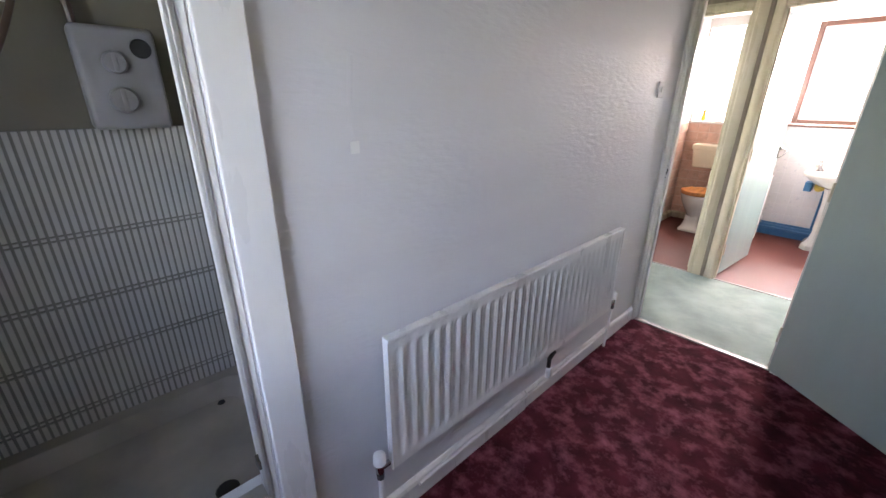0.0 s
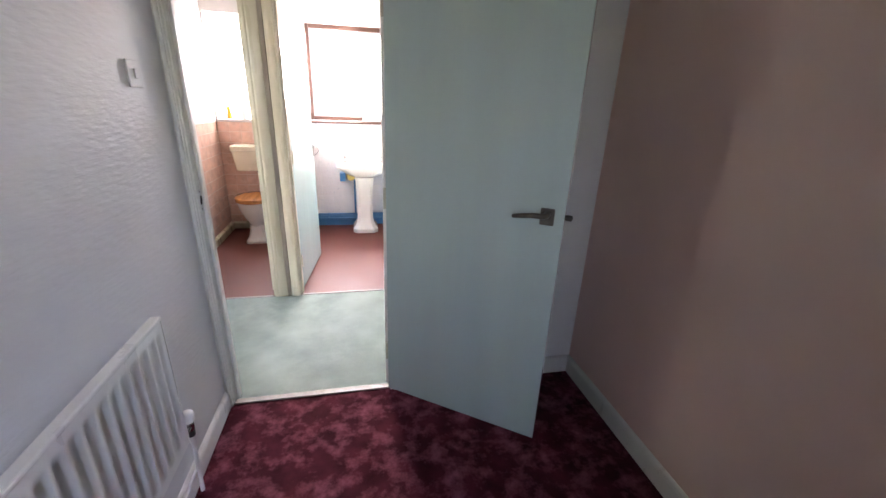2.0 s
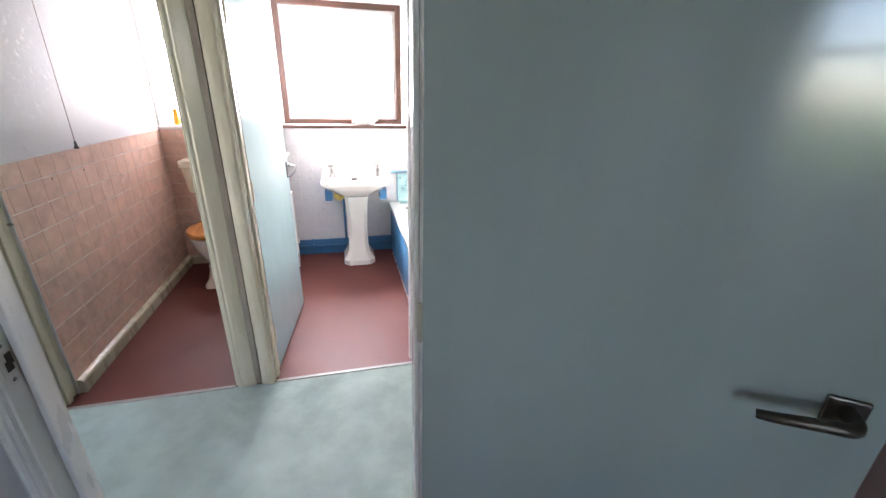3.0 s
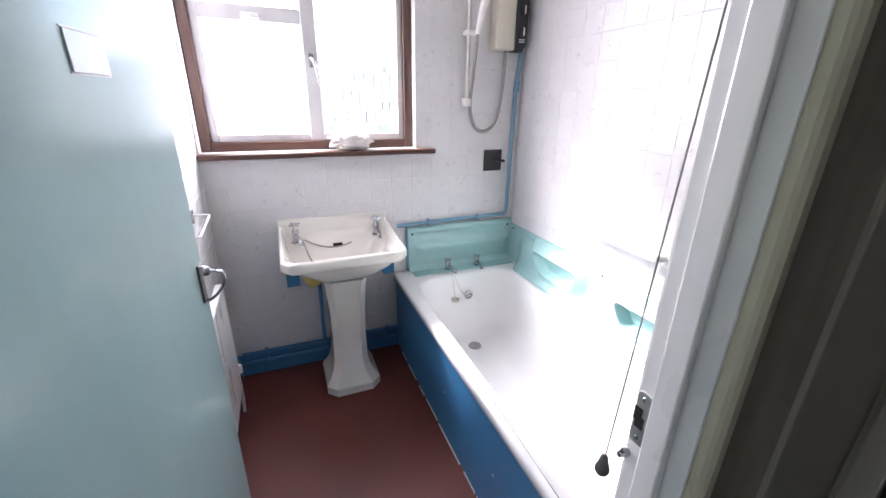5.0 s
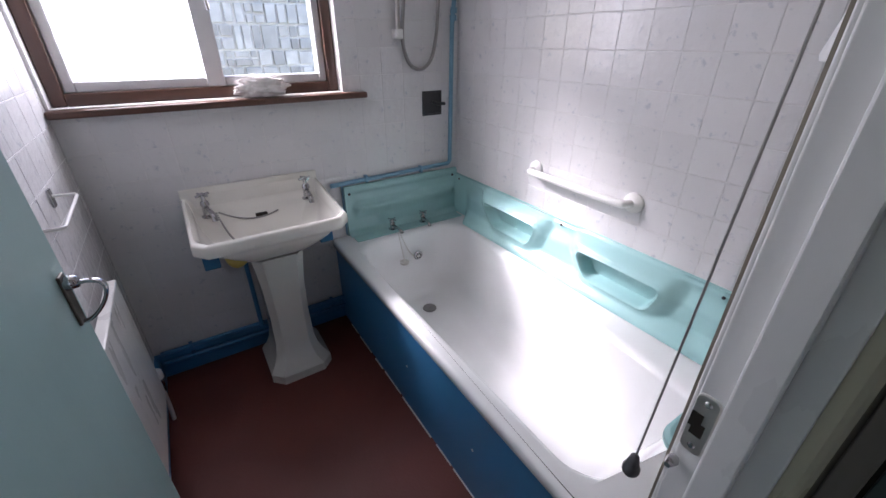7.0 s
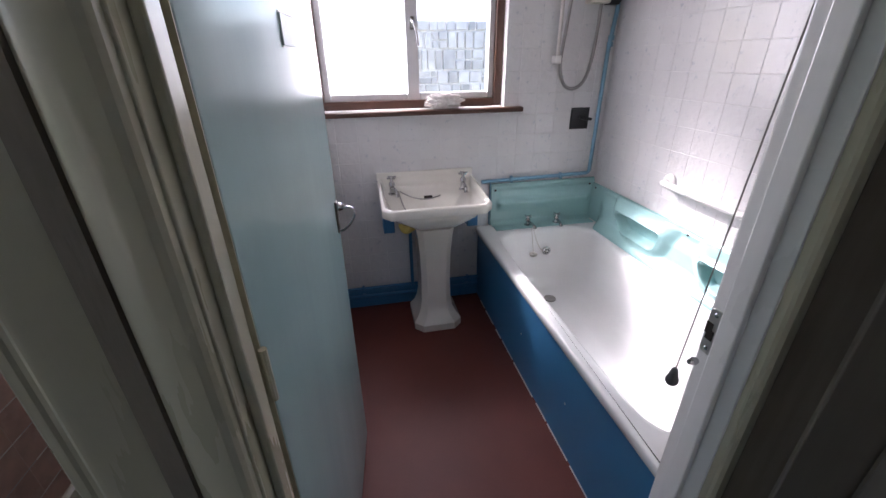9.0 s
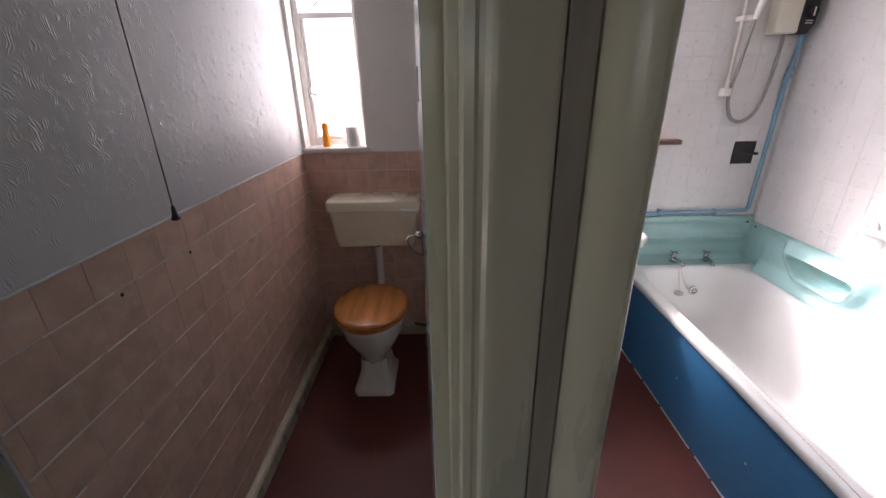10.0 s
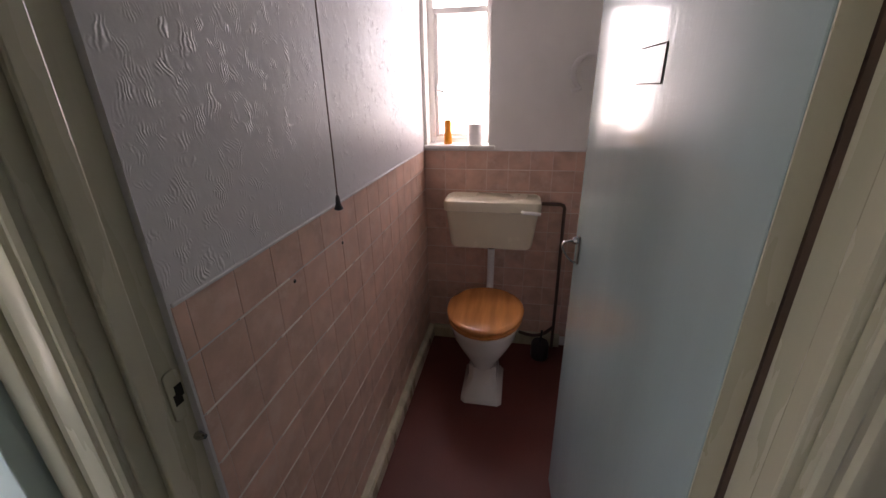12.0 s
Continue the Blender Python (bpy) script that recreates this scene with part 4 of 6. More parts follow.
for k in range(30):
    bead = bmesh.new()
    bmesh.ops.create_icosphere(bead, subdivisions=1, radius=0.008, matrix=Matrix.Translation((PX - 0.022, y1 - 0.012 - 0.0225 * k, z0 + 0.008)))
    part("bead", bead, M_GILT, pic)

# ---------------------------------------------------------------- shower recess
ribs = thing("shower_wall_tiles", (-0.80, -3.75, 0.2), "grey-white ribbed shower tiles with dark joints", "wall tiles", "", "structure")
bm = bmesh.new()
box(bm, -0.806, -0.799, -4.27, -3.278, 0.20, 1.29)
part("backing", bm, M_JOINT, ribs, "dark joint backing")
for z0, z1 in ((0.205, 0.362), (0.385, 0.562), (0.585, 0.752), (0.775, 0.965), (0.985, 1.288)):
    bm = bmesh.new()
    for k in range(50):
        y = -4.27 + 0.0198 * k
        box(bm, -0.800, -0.794, y, y + 0.0125, z0, z1)
    tagged(part("rib_row", bm, M_RIB, ribs), kind="stuff")
for z in (0.3735, 0.5735, 0.7635, 0.975):
    bm = bmesh.new()
    for k in range(50):
        y = -4.27 + 0.0198 * k
        box(bm, -0.800, -0.7945, y, y + 0.0125, z - 0.004, z + 0.004)
    tagged(part("joint_band", bm, M_RIB, ribs), kind="stuff")

tray = thing("shower_tray", (-0.45, -3.78, 0.0), "stained grey-beige deep shower tray", "shower tray")
bm = bmesh.new()
loft(bm, [rounded(-0.796, -0.045, -4.275, -3.285, 0.0, 0.02), rounded(-0.796, -0.045, -4.275, -3.285, 0.30, 0.02), rounded(-0.79, -0.052, -4.27, -3.29, 0.31, 0.03),
          rounded(-0.74, -0.10, -4.22, -3.33, 0.308, 0.06), rounded(-0.71, -0.13, -4.19, -3.36, 0.24, 0.06), rounded(-0.66, -0.17, -4.15, -3.40, 0.225, 0.06)])
part("basin", bm, M_TRAY, tray, "", 40)
bm = bmesh.new()
lathe(bm, [(0.035, 0), (0.03, 0.004), (0.01, 0.005)], (-0.28, -3.52, 0.226), "Z", 14)
part("drain", bm, M_BLACK, tray)
for y, x in ((-3.42, -0.70), (-4.05, -0.62)):
    bm = bmesh.new()
    lathe(bm, [(0.022, 0), (0.02, 0.008), (0.008, 0.012)], (x, y, 0.226), "Z", 12)
    part("cover", bm, M_BLACK, tray, "dark rubber cover")

sf = thing("shower_frame", (-0.03, -3.42, 0.0), "white painted shower opening frame with aluminium channel", "shower frame", "", "structure")
for nm, row, mat in (("architrave", (0.001, 0.016, -3.438, -3.352, 0.0, 2.1), M_WHITE), ("jamb", (-0.099, 0.001, -3.456, -3.441, 0.0, 2.05), M_WHITE),
                     ("channel", (-0.030, 0.004, -3.468, -3.457, 0.42, 2.05), M_STEEL), ("channel", (-0.062, -0.038, -3.466, -3.457, 0.42, 2.05), M_WHITE),
                     ("kerb", (-0.099, 0.001, -4.28, -3.457, 0.0, 0.405), M_WHITE), ("bottom_channel", (-0.045, 0.002, -4.28, -3.469, 0.4055, 0.428), M_STEEL),
                     ("head", (-0.099, 0.004, -4.28, -3.441, 2.02, 2.05), M_WHITE)):
    bm = bmesh.new()
    box(bm, *row, bevel=0.003)
    part(nm, bm, mat, sf)
bm = bmesh.new()
box(bm, -0.045, -0.015, -3.475, -3.4565, 0.50, 0.53, 0.004)
part("catch", bm, M_BRONZE, sf, "small dark catch")

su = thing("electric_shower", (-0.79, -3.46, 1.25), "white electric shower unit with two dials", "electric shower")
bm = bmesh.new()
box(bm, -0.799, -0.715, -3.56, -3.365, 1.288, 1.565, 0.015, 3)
part("case", bm, M_DIMWHITE, su)
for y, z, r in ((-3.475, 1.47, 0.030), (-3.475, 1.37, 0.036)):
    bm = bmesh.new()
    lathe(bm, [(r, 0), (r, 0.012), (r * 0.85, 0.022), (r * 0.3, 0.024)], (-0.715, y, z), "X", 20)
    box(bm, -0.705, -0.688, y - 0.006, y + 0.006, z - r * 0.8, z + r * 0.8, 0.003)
    part("dial", bm, M_DIMWHITE, su, "clear-white control dial")
bm = bmesh.new()
lathe(bm, [(0.026, 0), (0.024, 0.003)], (-0.715, -3.405, 1.51), "X", 20)
part("badge", bm, M_BLACK, su, "round black badge")
bm = bmesh.new()
tube(bm, [(-0.76, -3.54, 1.565), (-0.76, -3.545, 1.75), (-0.76, -3.55, 2.38)], 0.011, 8)
part("supply_pipe", bm, M_PIPE, su, "brown supply pipe")
rr = thing("shower_riser", (-0.78, -3.68, 1.2), "chrome shower riser with handset and hose", "shower rail")
bm = bmesh.new()
tube(bm, [(-0.75, -3.80, 1.35), (-0.75, -3.80, 2.0)], 0.011, 10)
part("rail", bm, M_CHROME, rr)
bm = bmesh.new()
tube(bm, curve_points([(-0.70, -3.62, 1.66), (-0.66, -3.68, 1.52), (-0.66, -3.76, 1.38), (-0.68, -3.84, 1.28), (-0.72, -3.92, 1.22)], 6), 0.008, 8)
part("hose", bm, M_PIPE, rr, "", 60)
for z in (1.37, 1.98, 1.53):
    bm = bmesh.new()
    box(bm, -0.799, -0.735, -3.82, -3.78, z - 0.018, z + 0.018, 0.006)
    part("clamp", bm, M_CHROME, rr)
bm = bmesh.new()
tube(bm, curve_points([(-0.72, -3.66, 1.60), (-0.67, -3.65, 1.68), (-0.60, -3.64, 1.76)], 5), 0.014, 10)
lathe(bm, [(0.018, 0.02), (0.04, 0.0), (0.04, -0.012), (0.03, -0.014)], (-0.585, -3.64, 1.77), "Z", 16)
part("handset", bm, M_PLASTIC, rr)
soap = thing("shower_soap_dish", (-0.2, -3.3, 1.0), "small white bracket on the shower side wall", "soap dish")
bm = bmesh.new()
box(bm, -0.26, -0.16, -3.325, -3.2755, 0.985, 1.01, 0.006)
part("dish", bm, M_PLASTIC, soap)

# ---------------------------------------------------------------- bath
bath = thing("bath", (1.39, 0.95, 0.0), "white enamelled bath with a blue painted side panel", "bath")
X0, X1, Y0, Y1, RIM = 1.003, RIGHT - 0.002, 0.135, BACK - 0.002, 0.472
bm = bmesh.new()
loft(bm, [rounded(X0 + 0.012, X1, Y0, Y1, RIM - 0.045, 0.02), rounded(X0, X1, Y0, Y1, RIM - 0.035, 0.022), rounded(X0, X1, Y0, Y1, RIM - 0.010, 0.022),
          rounded(X0 + 0.004, X1 - 0.003, Y0 + 0.003, Y1 - 0.003, RIM - 0.002, 0.022), rounded(X0 + 0.012, X1 - 0.008, Y0 + 0.008, Y1 - 0.008, RIM, 0.024),
          rounded(X0 + 0.050, X1 - 0.085, Y0 + 0.075, Y1 - 0.125, RIM - 0.001, 0.13, 8), rounded(X0 + 0.062, X1 - 0.095, Y0 + 0.088, Y1 - 0.137, RIM - 0.006, 0.14, 8),
          rounded(X0 + 0.070, X1 - 0.102, Y0 + 0.10, Y1 - 0.145, RIM - 0.022, 0.145, 8), rounded(X0 + 0.080, X1 - 0.112, Y0 + 0.14, Y1 - 0.16, RIM - 0.12, 0.15, 8),
          rounded(X0 + 0.10, X1 - 0.13, Y0 + 0.21, Y1 - 0.185, RIM - 0.28, 0.15, 8), rounded(X0 + 0.125, X1 - 0.155, Y0 + 0.28, Y1 - 0.215, RIM - 0.345, 0.14, 8),
          rounded(X0 + 0.165, X1 - 0.195, Y0 + 0.34, Y1 - 0.255, RIM - 0.368, 0.12, 8), rounded(X0 + 0.26, X1 - 0.29, Y0 + 0.5, Y1 - 0.36, RIM - 0.374, 0.06, 8)], cap0=False)
part("tub", bm, M_ENAMEL, bath, "glossy white enamelled tub", 60)
bm = bmesh.new()
box(bm, 1.018, 1.034, Y0, BACK - 0.003, 0.002, RIM - 0.036, 0.002)
panel = part("side_panel", bm, M_BLUE, bath, "deep blue painted panel with chipped edges")
bm = bmesh.new()
rnd = random.Random(21)
y = Y0
while y < BACK - 0.1:
    run = rnd.uniform(0.05, 0.26)
    box(bm, 1.018 - rnd.uniform(0.003, 0.006), 1.018, y, min(y + run, BACK - 0.08), 0.0, rnd.uniform(0.003, 0.006))
    y += run + rnd.uniform(0.004, 0.05)
part("bottom_bead", bm, M_GROUT, panel, "broken pale sealant bead along the floor", None)
for y in (0.62, 1.05):
    bm = bmesh.new()
    lathe(bm, [(0.005, 0), (0.004, -0.002)], (1.018, y, 0.22), "X", 8)
    part("screw", bm, M_STEEL, panel)
bm = bmesh.new()
lathe(bm, [(0.036, 0.0), (0.034, 0.005), (0.022, 0.003), (0.004, 0.002)], (1.375, 1.47, RIM - 0.371), "Z", 20)
part("waste", bm, M_HOSE, bath, "tarnished round waste", 50)
bm = bmesh.new()
lathe(bm, [(0.026, 0.0), (0.026, -0.006), (0.018, -0.010), (0.005, -0.008)], (1.40, 1.628, RIM - 0.13), "Y", 18)
rose = part("overflow", bm, M_CHROME, bath, "chrome overflow rose", 50)
bm = bmesh.new()
for k in range(6):
    a = radians(60 * k)
    box(bm, 1.40 + 0.013 * math.cos(a) - 0.003, 1.40 + 0.013 * math.cos(a) + 0.003, 1.616, 1.619, RIM - 0.13 + 0.013 * math.sin(a) - 0.003, RIM - 0.13 + 0.013 * math.sin(a) + 0.003)
part("hole", bm, M_DARK, rose)


def chain(a, b, sag, r=0.0028):
    bm = bmesh.new()
    a, b = Vector(a), Vector(b)
    n = int((b - a).length * 1.25 / 0.008)
    for k in range(n + 1):
        t = k / n
        p = a.lerp(b, t) + Vector((0, 0, -sag * 4 * t * (1 - t)))
        bmesh.ops.create_icosphere(bm, subdivisions=1, radius=r * 1.5, matrix=Matrix.Translation(p))
    return bm


part("plug_chain", chain((1.315, 1.66, RIM + 0.02), (1.40, 1.612, RIM - 0.13), 0.05), M_STEEL, bath, "thin bead chain")
bm = bmesh.new()
lathe(bm, [(0.022, 0), (0.024, 0.012), (0.008, 0.016), (0.008, 0.022)], (1.305, 1.60, RIM - 0.14), "Z", 14)
tube(bm, [(1.305, 1.60, RIM - 0.12), (1.308, 1.66, RIM + 0.01)], 0.002, 6)
part("plug", bm, M_STEEL, bath, "pale grey plug on its chain", 50)


def pillar_tap(parent, x, y, z, s=1.0, turn=0.0, squat=1.0):
    m = Matrix.Translation((x, y, z)) @ Matrix.Rotation(radians(turn), 4, "Z") @ Matrix.Diagonal((s, s, s * squat, 1))
    bm = bmesh.new()
    lathe(bm, [(0.024, 0), (0.024, 0.006), (0.015, 0.012), (0.014, 0.045), (0.018, 0.052), (0.015, 0.066), (0.009, 0.072), (0.008, 0.088)], (0, 0, 0), "Z", 16)
    t = part("tap_body", moved(bm, m), M_CHROME, parent, "chrome pillar tap", 40)
    bm = bmesh.new()
    pts = curve_points([(0, 0, 0.036), (0, -0.045, 0.040), (0, -0.085, 0.030), (0, -0.098, 0.010)], 5)
    tube(bm, pts, 0.011, 10)
    part("spout", moved(bm, m), M_CHROME, t, "", 60)
    bm = bmesh.new()
    for a in (0, 90):
        d = Vector((math.cos(radians(a + 20)), math.sin(radians(a + 20)), 0))
        tube(bm, [-d * 0.028 + Vector((0, 0, 0.094)), d * 0.028 + Vector((0, 0, 0.094))], 0.0055, 8)
    lathe(bm, [(0.010, 0.086), (0.011, 0.098), (0.005, 0.103)], (0, 0, 0), "Z", 12)
    part("cross_head", moved(bm, m), M_CHROME, t, "", 60)
    return t


pillar_tap(bath, 1.310, 1.728, RIM + 0.006, 0.88, 8, 0.66)
pillar_tap(bath, 1.495, 1.728, RIM + 0.006, 0.88, -6, 0.66)

# moulded surround
sur = thing("bath_surround", (1.6, 1.0, RIM), "aqua moulded plastic bath surround with soap niches", "bath surround")
SY0, SY1 = 0.20, BACK - 0.001


def side_off(y, z):
    """How far the moulding stands off the wall: a flange, a hollow face, a toe, and two trays with raised lips."""
    o = 0.010 + 0.008 * smoothstep(0.685, 0.679, z) + 0.026 * smoothstep(0.668, 0.600, z) + 0.050 * smoothstep(0.545, 0.475, z)
    if y > 1.58:
        o -= (o - 0.016) * smoothstep(1.58, 1.68, y)
    for a0, b0, a1, b1, zb, zt in ((1.09, 1.45, 1.125, 1.37, 0.545, 0.638), (0.515, 0.86, 0.55, 0.805, 0.535, 0.628)):
        k = (z - zb) / (zt - zb)
        sides = (y - a1 - (a0 - a1) * k, b1 + (b0 - b1) * k - y, z - zb, zt - z)
        d = 0.028 - math.sqrt(sum(max(0.028 - e, 0) ** 2 for e in sides))
        o += max(0.072 - o, 0) * smoothstep(-0.075, -0.010, d)
        o += 0.006 * smoothstep(-0.014, -0.007, d) * smoothstep(0.001, -0.005, d)
        o -= (o - 0.016) * 0.97 * smoothstep(0.0, 0.012, d)
    return o


bm = bmesh.new()
grid(bm, lambda y, z: Vector((RIGHT - side_off(y, z), y, z)), frange(SY0, SY1 - 0.012, 300), frange(RIM + 0.002, 0.695, 64))
grid(bm, lambda y, t: Vector((RIGHT - side_off(y, 0.695) * (1 - t) - 0.0005, y, 0.695 + 0.002 * t)), frange(SY0, SY1 - 0.012, 4), [0, 1])
side_panel = part("side_moulding", bm, M_TEAL, sur, "long aqua moulding with two soap trays", 60)


def end_off(x, z):
    o = 0.010 + 0.008 * smoothstep(0.722, 0.714, z)
    u = smoothstep(1.12, 1.15, x) * smoothstep(1.735, 1.70, x)
    o -= 0.010 * u * smoothstep(0.70, 0.68, z) * smoothstep(0.63, 0.65, z)
    return o + 0.022 * u * smoothstep(0.628, 0.615, z) * smoothstep(0.55, 0.612, z) + 0.03 * smoothstep(0.50, 0.474, z)


bm = bmesh.new()
grid(bm, lambda x, z: Vector((x, BACK - end_off(x, z), z)), frange(1.092, RIGHT - 0.004, 70), frange(RIM + 0.002, 0.724, 40))
box(bm, 1.088, 1.096, BACK - 0.024, BACK - 0.0005, RIM + 0.001, 0.726, 0.002)
box(bm, 1.09, RIGHT - 0.004, BACK - 0.014, BACK - 0.0005, 0.722, 0.728, 0.002)
part("end_moulding", bm, M_TEAL, sur, "short aqua moulding above the taps", 60)
bm = bmesh.new()
box(bm, 1.10, RIGHT - 0.03, 1.685, BACK - 0.012, RIM + 0.0005, RIM + 0.006, 0.002)
part("tap_ledge", bm, M_TEAL, sur, "flat aqua ledge under the taps")
bm = bmesh.new()
loft(bm, [rounded(1.30, 1.70, 0.137, 0.26, RIM + 0.0005, 0.055), rounded(1.30, 1.70, 0.137, 0.26, RIM + 0.016, 0.055), rounded(1.31, 1.69, 0.14, 0.25, RIM + 0.022, 0.05)])
part("corner_rest", bm, M_TEAL, sur, "rounded aqua end piece", 50)
for p in ((1.115, BACK - 0.019, 0.690), (1.72, BACK - 0.019, 0.690)):
    bm = bmesh.new()
    lathe(bm, [(0.007, 0), (0.006, -0.003)], p, "Y", 10)
    part("screw", bm, M_BLACK, sur, "dark fixing screw")
for y in (1.73, 0.99, 0.36):
    bm = bmesh.new()
    lathe(bm, [(0.006, 0), (0.005, -0.003)], (RIGHT - 0.022, y, 0.678), "X", 10)
    part("screw", bm, M_BLACK, sur, "dark fixing screw")

bar = thing("grab_bar", (RIGHT, 0.95, 0.86), "white plastic grab bar on the tiled wall", "grab bar")
bm = bmesh.new()
tube(bm, curve_points([(RIGHT - 0.012, 1.185, 0.864), (RIGHT - 0.042, 1.175, 0.864), (RIGHT - 0.054, 1.145, 0.864), (RIGHT - 0.054, 0.95, 0.862), (RIGHT - 0.054, 0.755, 0.860), (RIGHT - 0.042, 0.725, 0.860), (RIGHT - 0.012, 0.715, 0.860)], 6), 0.014, 12)
part("rail", bm, M_PLASTIC, bar, "", 60)
for y, z in ((1.185, 0.864), (0.715, 0.860)):
    bm = bmesh.new()
    lathe(bm, [(0.036, -0.0005), (0.036, -0.008), (0.028, -0.016), (0.016, -0.022)], (RIGHT, y, z), "X", 20)
    part("mount", bm, M_PLASTIC, bar, "", 40)

# ---------------------------------------------------------------- wash basin
basin = thing("wash_basin", (0.70, 1.62, 0.0), "ivory ceramic pedestal wash basin with chrome taps", "wash basin")
BX, BYB, BYF = 0.703, BACK - 0.002, 1.385


def octo(hw, y0, y1, cf, cb, z0, z1):
    """A ring: a rectangle with cut corners, tilting from z0 at the front to z1 at the back."""
    pts = [(-hw + cf, y0), (hw - cf, y0), (hw, y0 + cf), (hw, y1 - cb), (hw - cb, y1), (-hw + cb, y1), (-hw, y1 - cb), (-hw, y0 + cf)]
    out = []
    for k in range(8):
        a, b = Vector(pts[k]), Vector(pts[(k + 1) % 8])
        for t in (0.0, 0.08, 0.5, 0.92):
            p = a.lerp(b, t)
            out.append(Vector((BX + p.x, p.y, z0 + (z1 - z0) * (p.y - BYF) / (BYB - BYF))))
    return out


bm = bmesh.new()
loft(bm, [octo(0.09, 1.53, 1.74, 0.04, 0.02, 0.585, 0.60), octo(0.15, 1.47, 1.77, 0.06, 0.02, 0.61, 0.63), octo(0.225, 1.415, BYB, 0.07, 0.008, 0.665, 0.70), octo(0.245, 1.395, BYB, 0.066, 0.008, 0.690, 0.730),
          octo(0.250, 1.392, BYB, 0.064, 0.006, 0.700, 0.742), octo(0.266, BYF + 0.003, BYB, 0.036, 0.006, 0.704, 0.746), octo(0.270, BYF, BYB, 0.034, 0.006, 0.712, 0.755), octo(0.270, BYF, BYB, 0.034, 0.006, 0.742, 0.790),
          octo(0.265, BYF + 0.005, BYB - 0.002, 0.034, 0.006, 0.750, 0.800), octo(0.256, BYF + 0.013, BYB - 0.008, 0.034, 0.008, 0.752, 0.802),
          octo(0.246, BYF + 0.024, BYB - 0.020, 0.034, 0.012, 0.744, 0.785), octo(0.240, BYF + 0.030, BYB - 0.028, 0.036, 0.016, 0.728, 0.752),
          octo(0.238, BYF + 0.032, 1.735, 0.05, 0.03, 0.722, 0.734), octo(0.225, BYF + 0.042, 1.70, 0.055, 0.05, 0.690, 0.715), octo(0.19, BYF + 0.07, 1.655, 0.07, 0.06, 0.632, 0.650), octo(0.13, 1.49, 1.62, 0.06, 0.05, 0.610, 0.618)])
part("bowl", bm, M_CERAMIC, basin, "ivory rectangular bowl with cut corners", 50)
bm = bmesh.new()
grid(bm, lambda x, t: Vector((x, BYB - 0.026 + 0.022 * smoothstep(0.2, 1.0, t), 0.742 + 0.090 * t)), frange(BX - 0.268, BX + 0.268, 20), frange(0, 1, 8))
box(bm, BX - 0.270, BX + 0.270, BYB - 0.010, BYB, 0.742, 0.834, 0.005)
part("upstand", bm, M_CERAMIC, basin, "low ceramic splash upstand", 50)


def octo_ped(hw, y0, y1, c, z):
    return [Vector((BX + x, y, z)) for x, y in ((-hw + c, y0), (hw - c, y0), (hw, y0 + c), (hw, y1), (-hw, y1), (-hw, y0 + c))]


bm = bmesh.new()
loft(bm, [octo_ped(0.133, 1.445, 1.70, 0.045, 0.0), octo_ped(0.133, 1.445, 1.70, 0.045, 0.040), octo_ped(0.126, 1.452, 1.70, 0.043, 0.052), octo_ped(0.108, 1.47, 1.69, 0.04, 0.075),
          octo_ped(0.092, 1.492, 1.685, 0.034, 0.11), octo_ped(0.083, 1.505, 1.68, 0.030, 0.16), octo_ped(0.080, 1.508, 1.68, 0.028, 0.30), octo_ped(0.084, 1.503, 1.685, 0.028, 0.45),
          octo_ped(0.094, 1.492, 1.69, 0.03, 0.56), octo_ped(0.100, 1.485, 1.69, 0.03, 0.598)])
part("pedestal", bm, M_CERAMIC, basin, "tapered ceramic pedestal", 25)
pillar_tap(basin, 0.510, 1.735, 0.728, 0.98, 12)
pillar_tap(basin, 0.905, 1.735, 0.728, 0.98, -4)
bm = bmesh.new()
box(bm, 0.678, 0.724, 1.694, 1.712, 0.703, 0.715, 0.002)
part("overflow_slot", bm, M_DARK, basin, "dark overflow slot")
part("plug_chain", chain((0.55, 1.69, 0.752), (0.765, 1.694, 0.716), 0.03, 0.0030), M_HOSE, basin, "thin bead chain")
part("plug_chain", chain((0.54, 1.69, 0.752), (0.575, 1.60, 0.665), 0.02, 0.0030), M_HOSE, basin, "thin bead chain")
for x, s in ((0.475, 1), (0.945, -1)):
    bm = bmesh.new()
    box(bm, x - 0.03, x + 0.03, 1.66, 1.797, 0.53, 0.618, 0.004)
    part("bracket", bm, M_BLUE, basin, "blue painted wall bracket")
bm = bmesh.new()
tube(bm, curve_points([(0.60, 1.58, 0.60), (0.56, 1.585, 0.575), (0.545, 1.62, 0.595), (0.56, 1.66, 0.63)], 6), 0.024, 12)
part("waste_trap", bm, M_YELLOW, basin, "yellowed plastic waste fitting", 60)
bm = bmesh.new()
tube(bm, [(0.598, 1.755, 0.13), (0.598, 1.755, 0.60)], 0.010, 8)
part("supply_pipe", bm, M_BLUE, basin, "blue painted supply pipe")

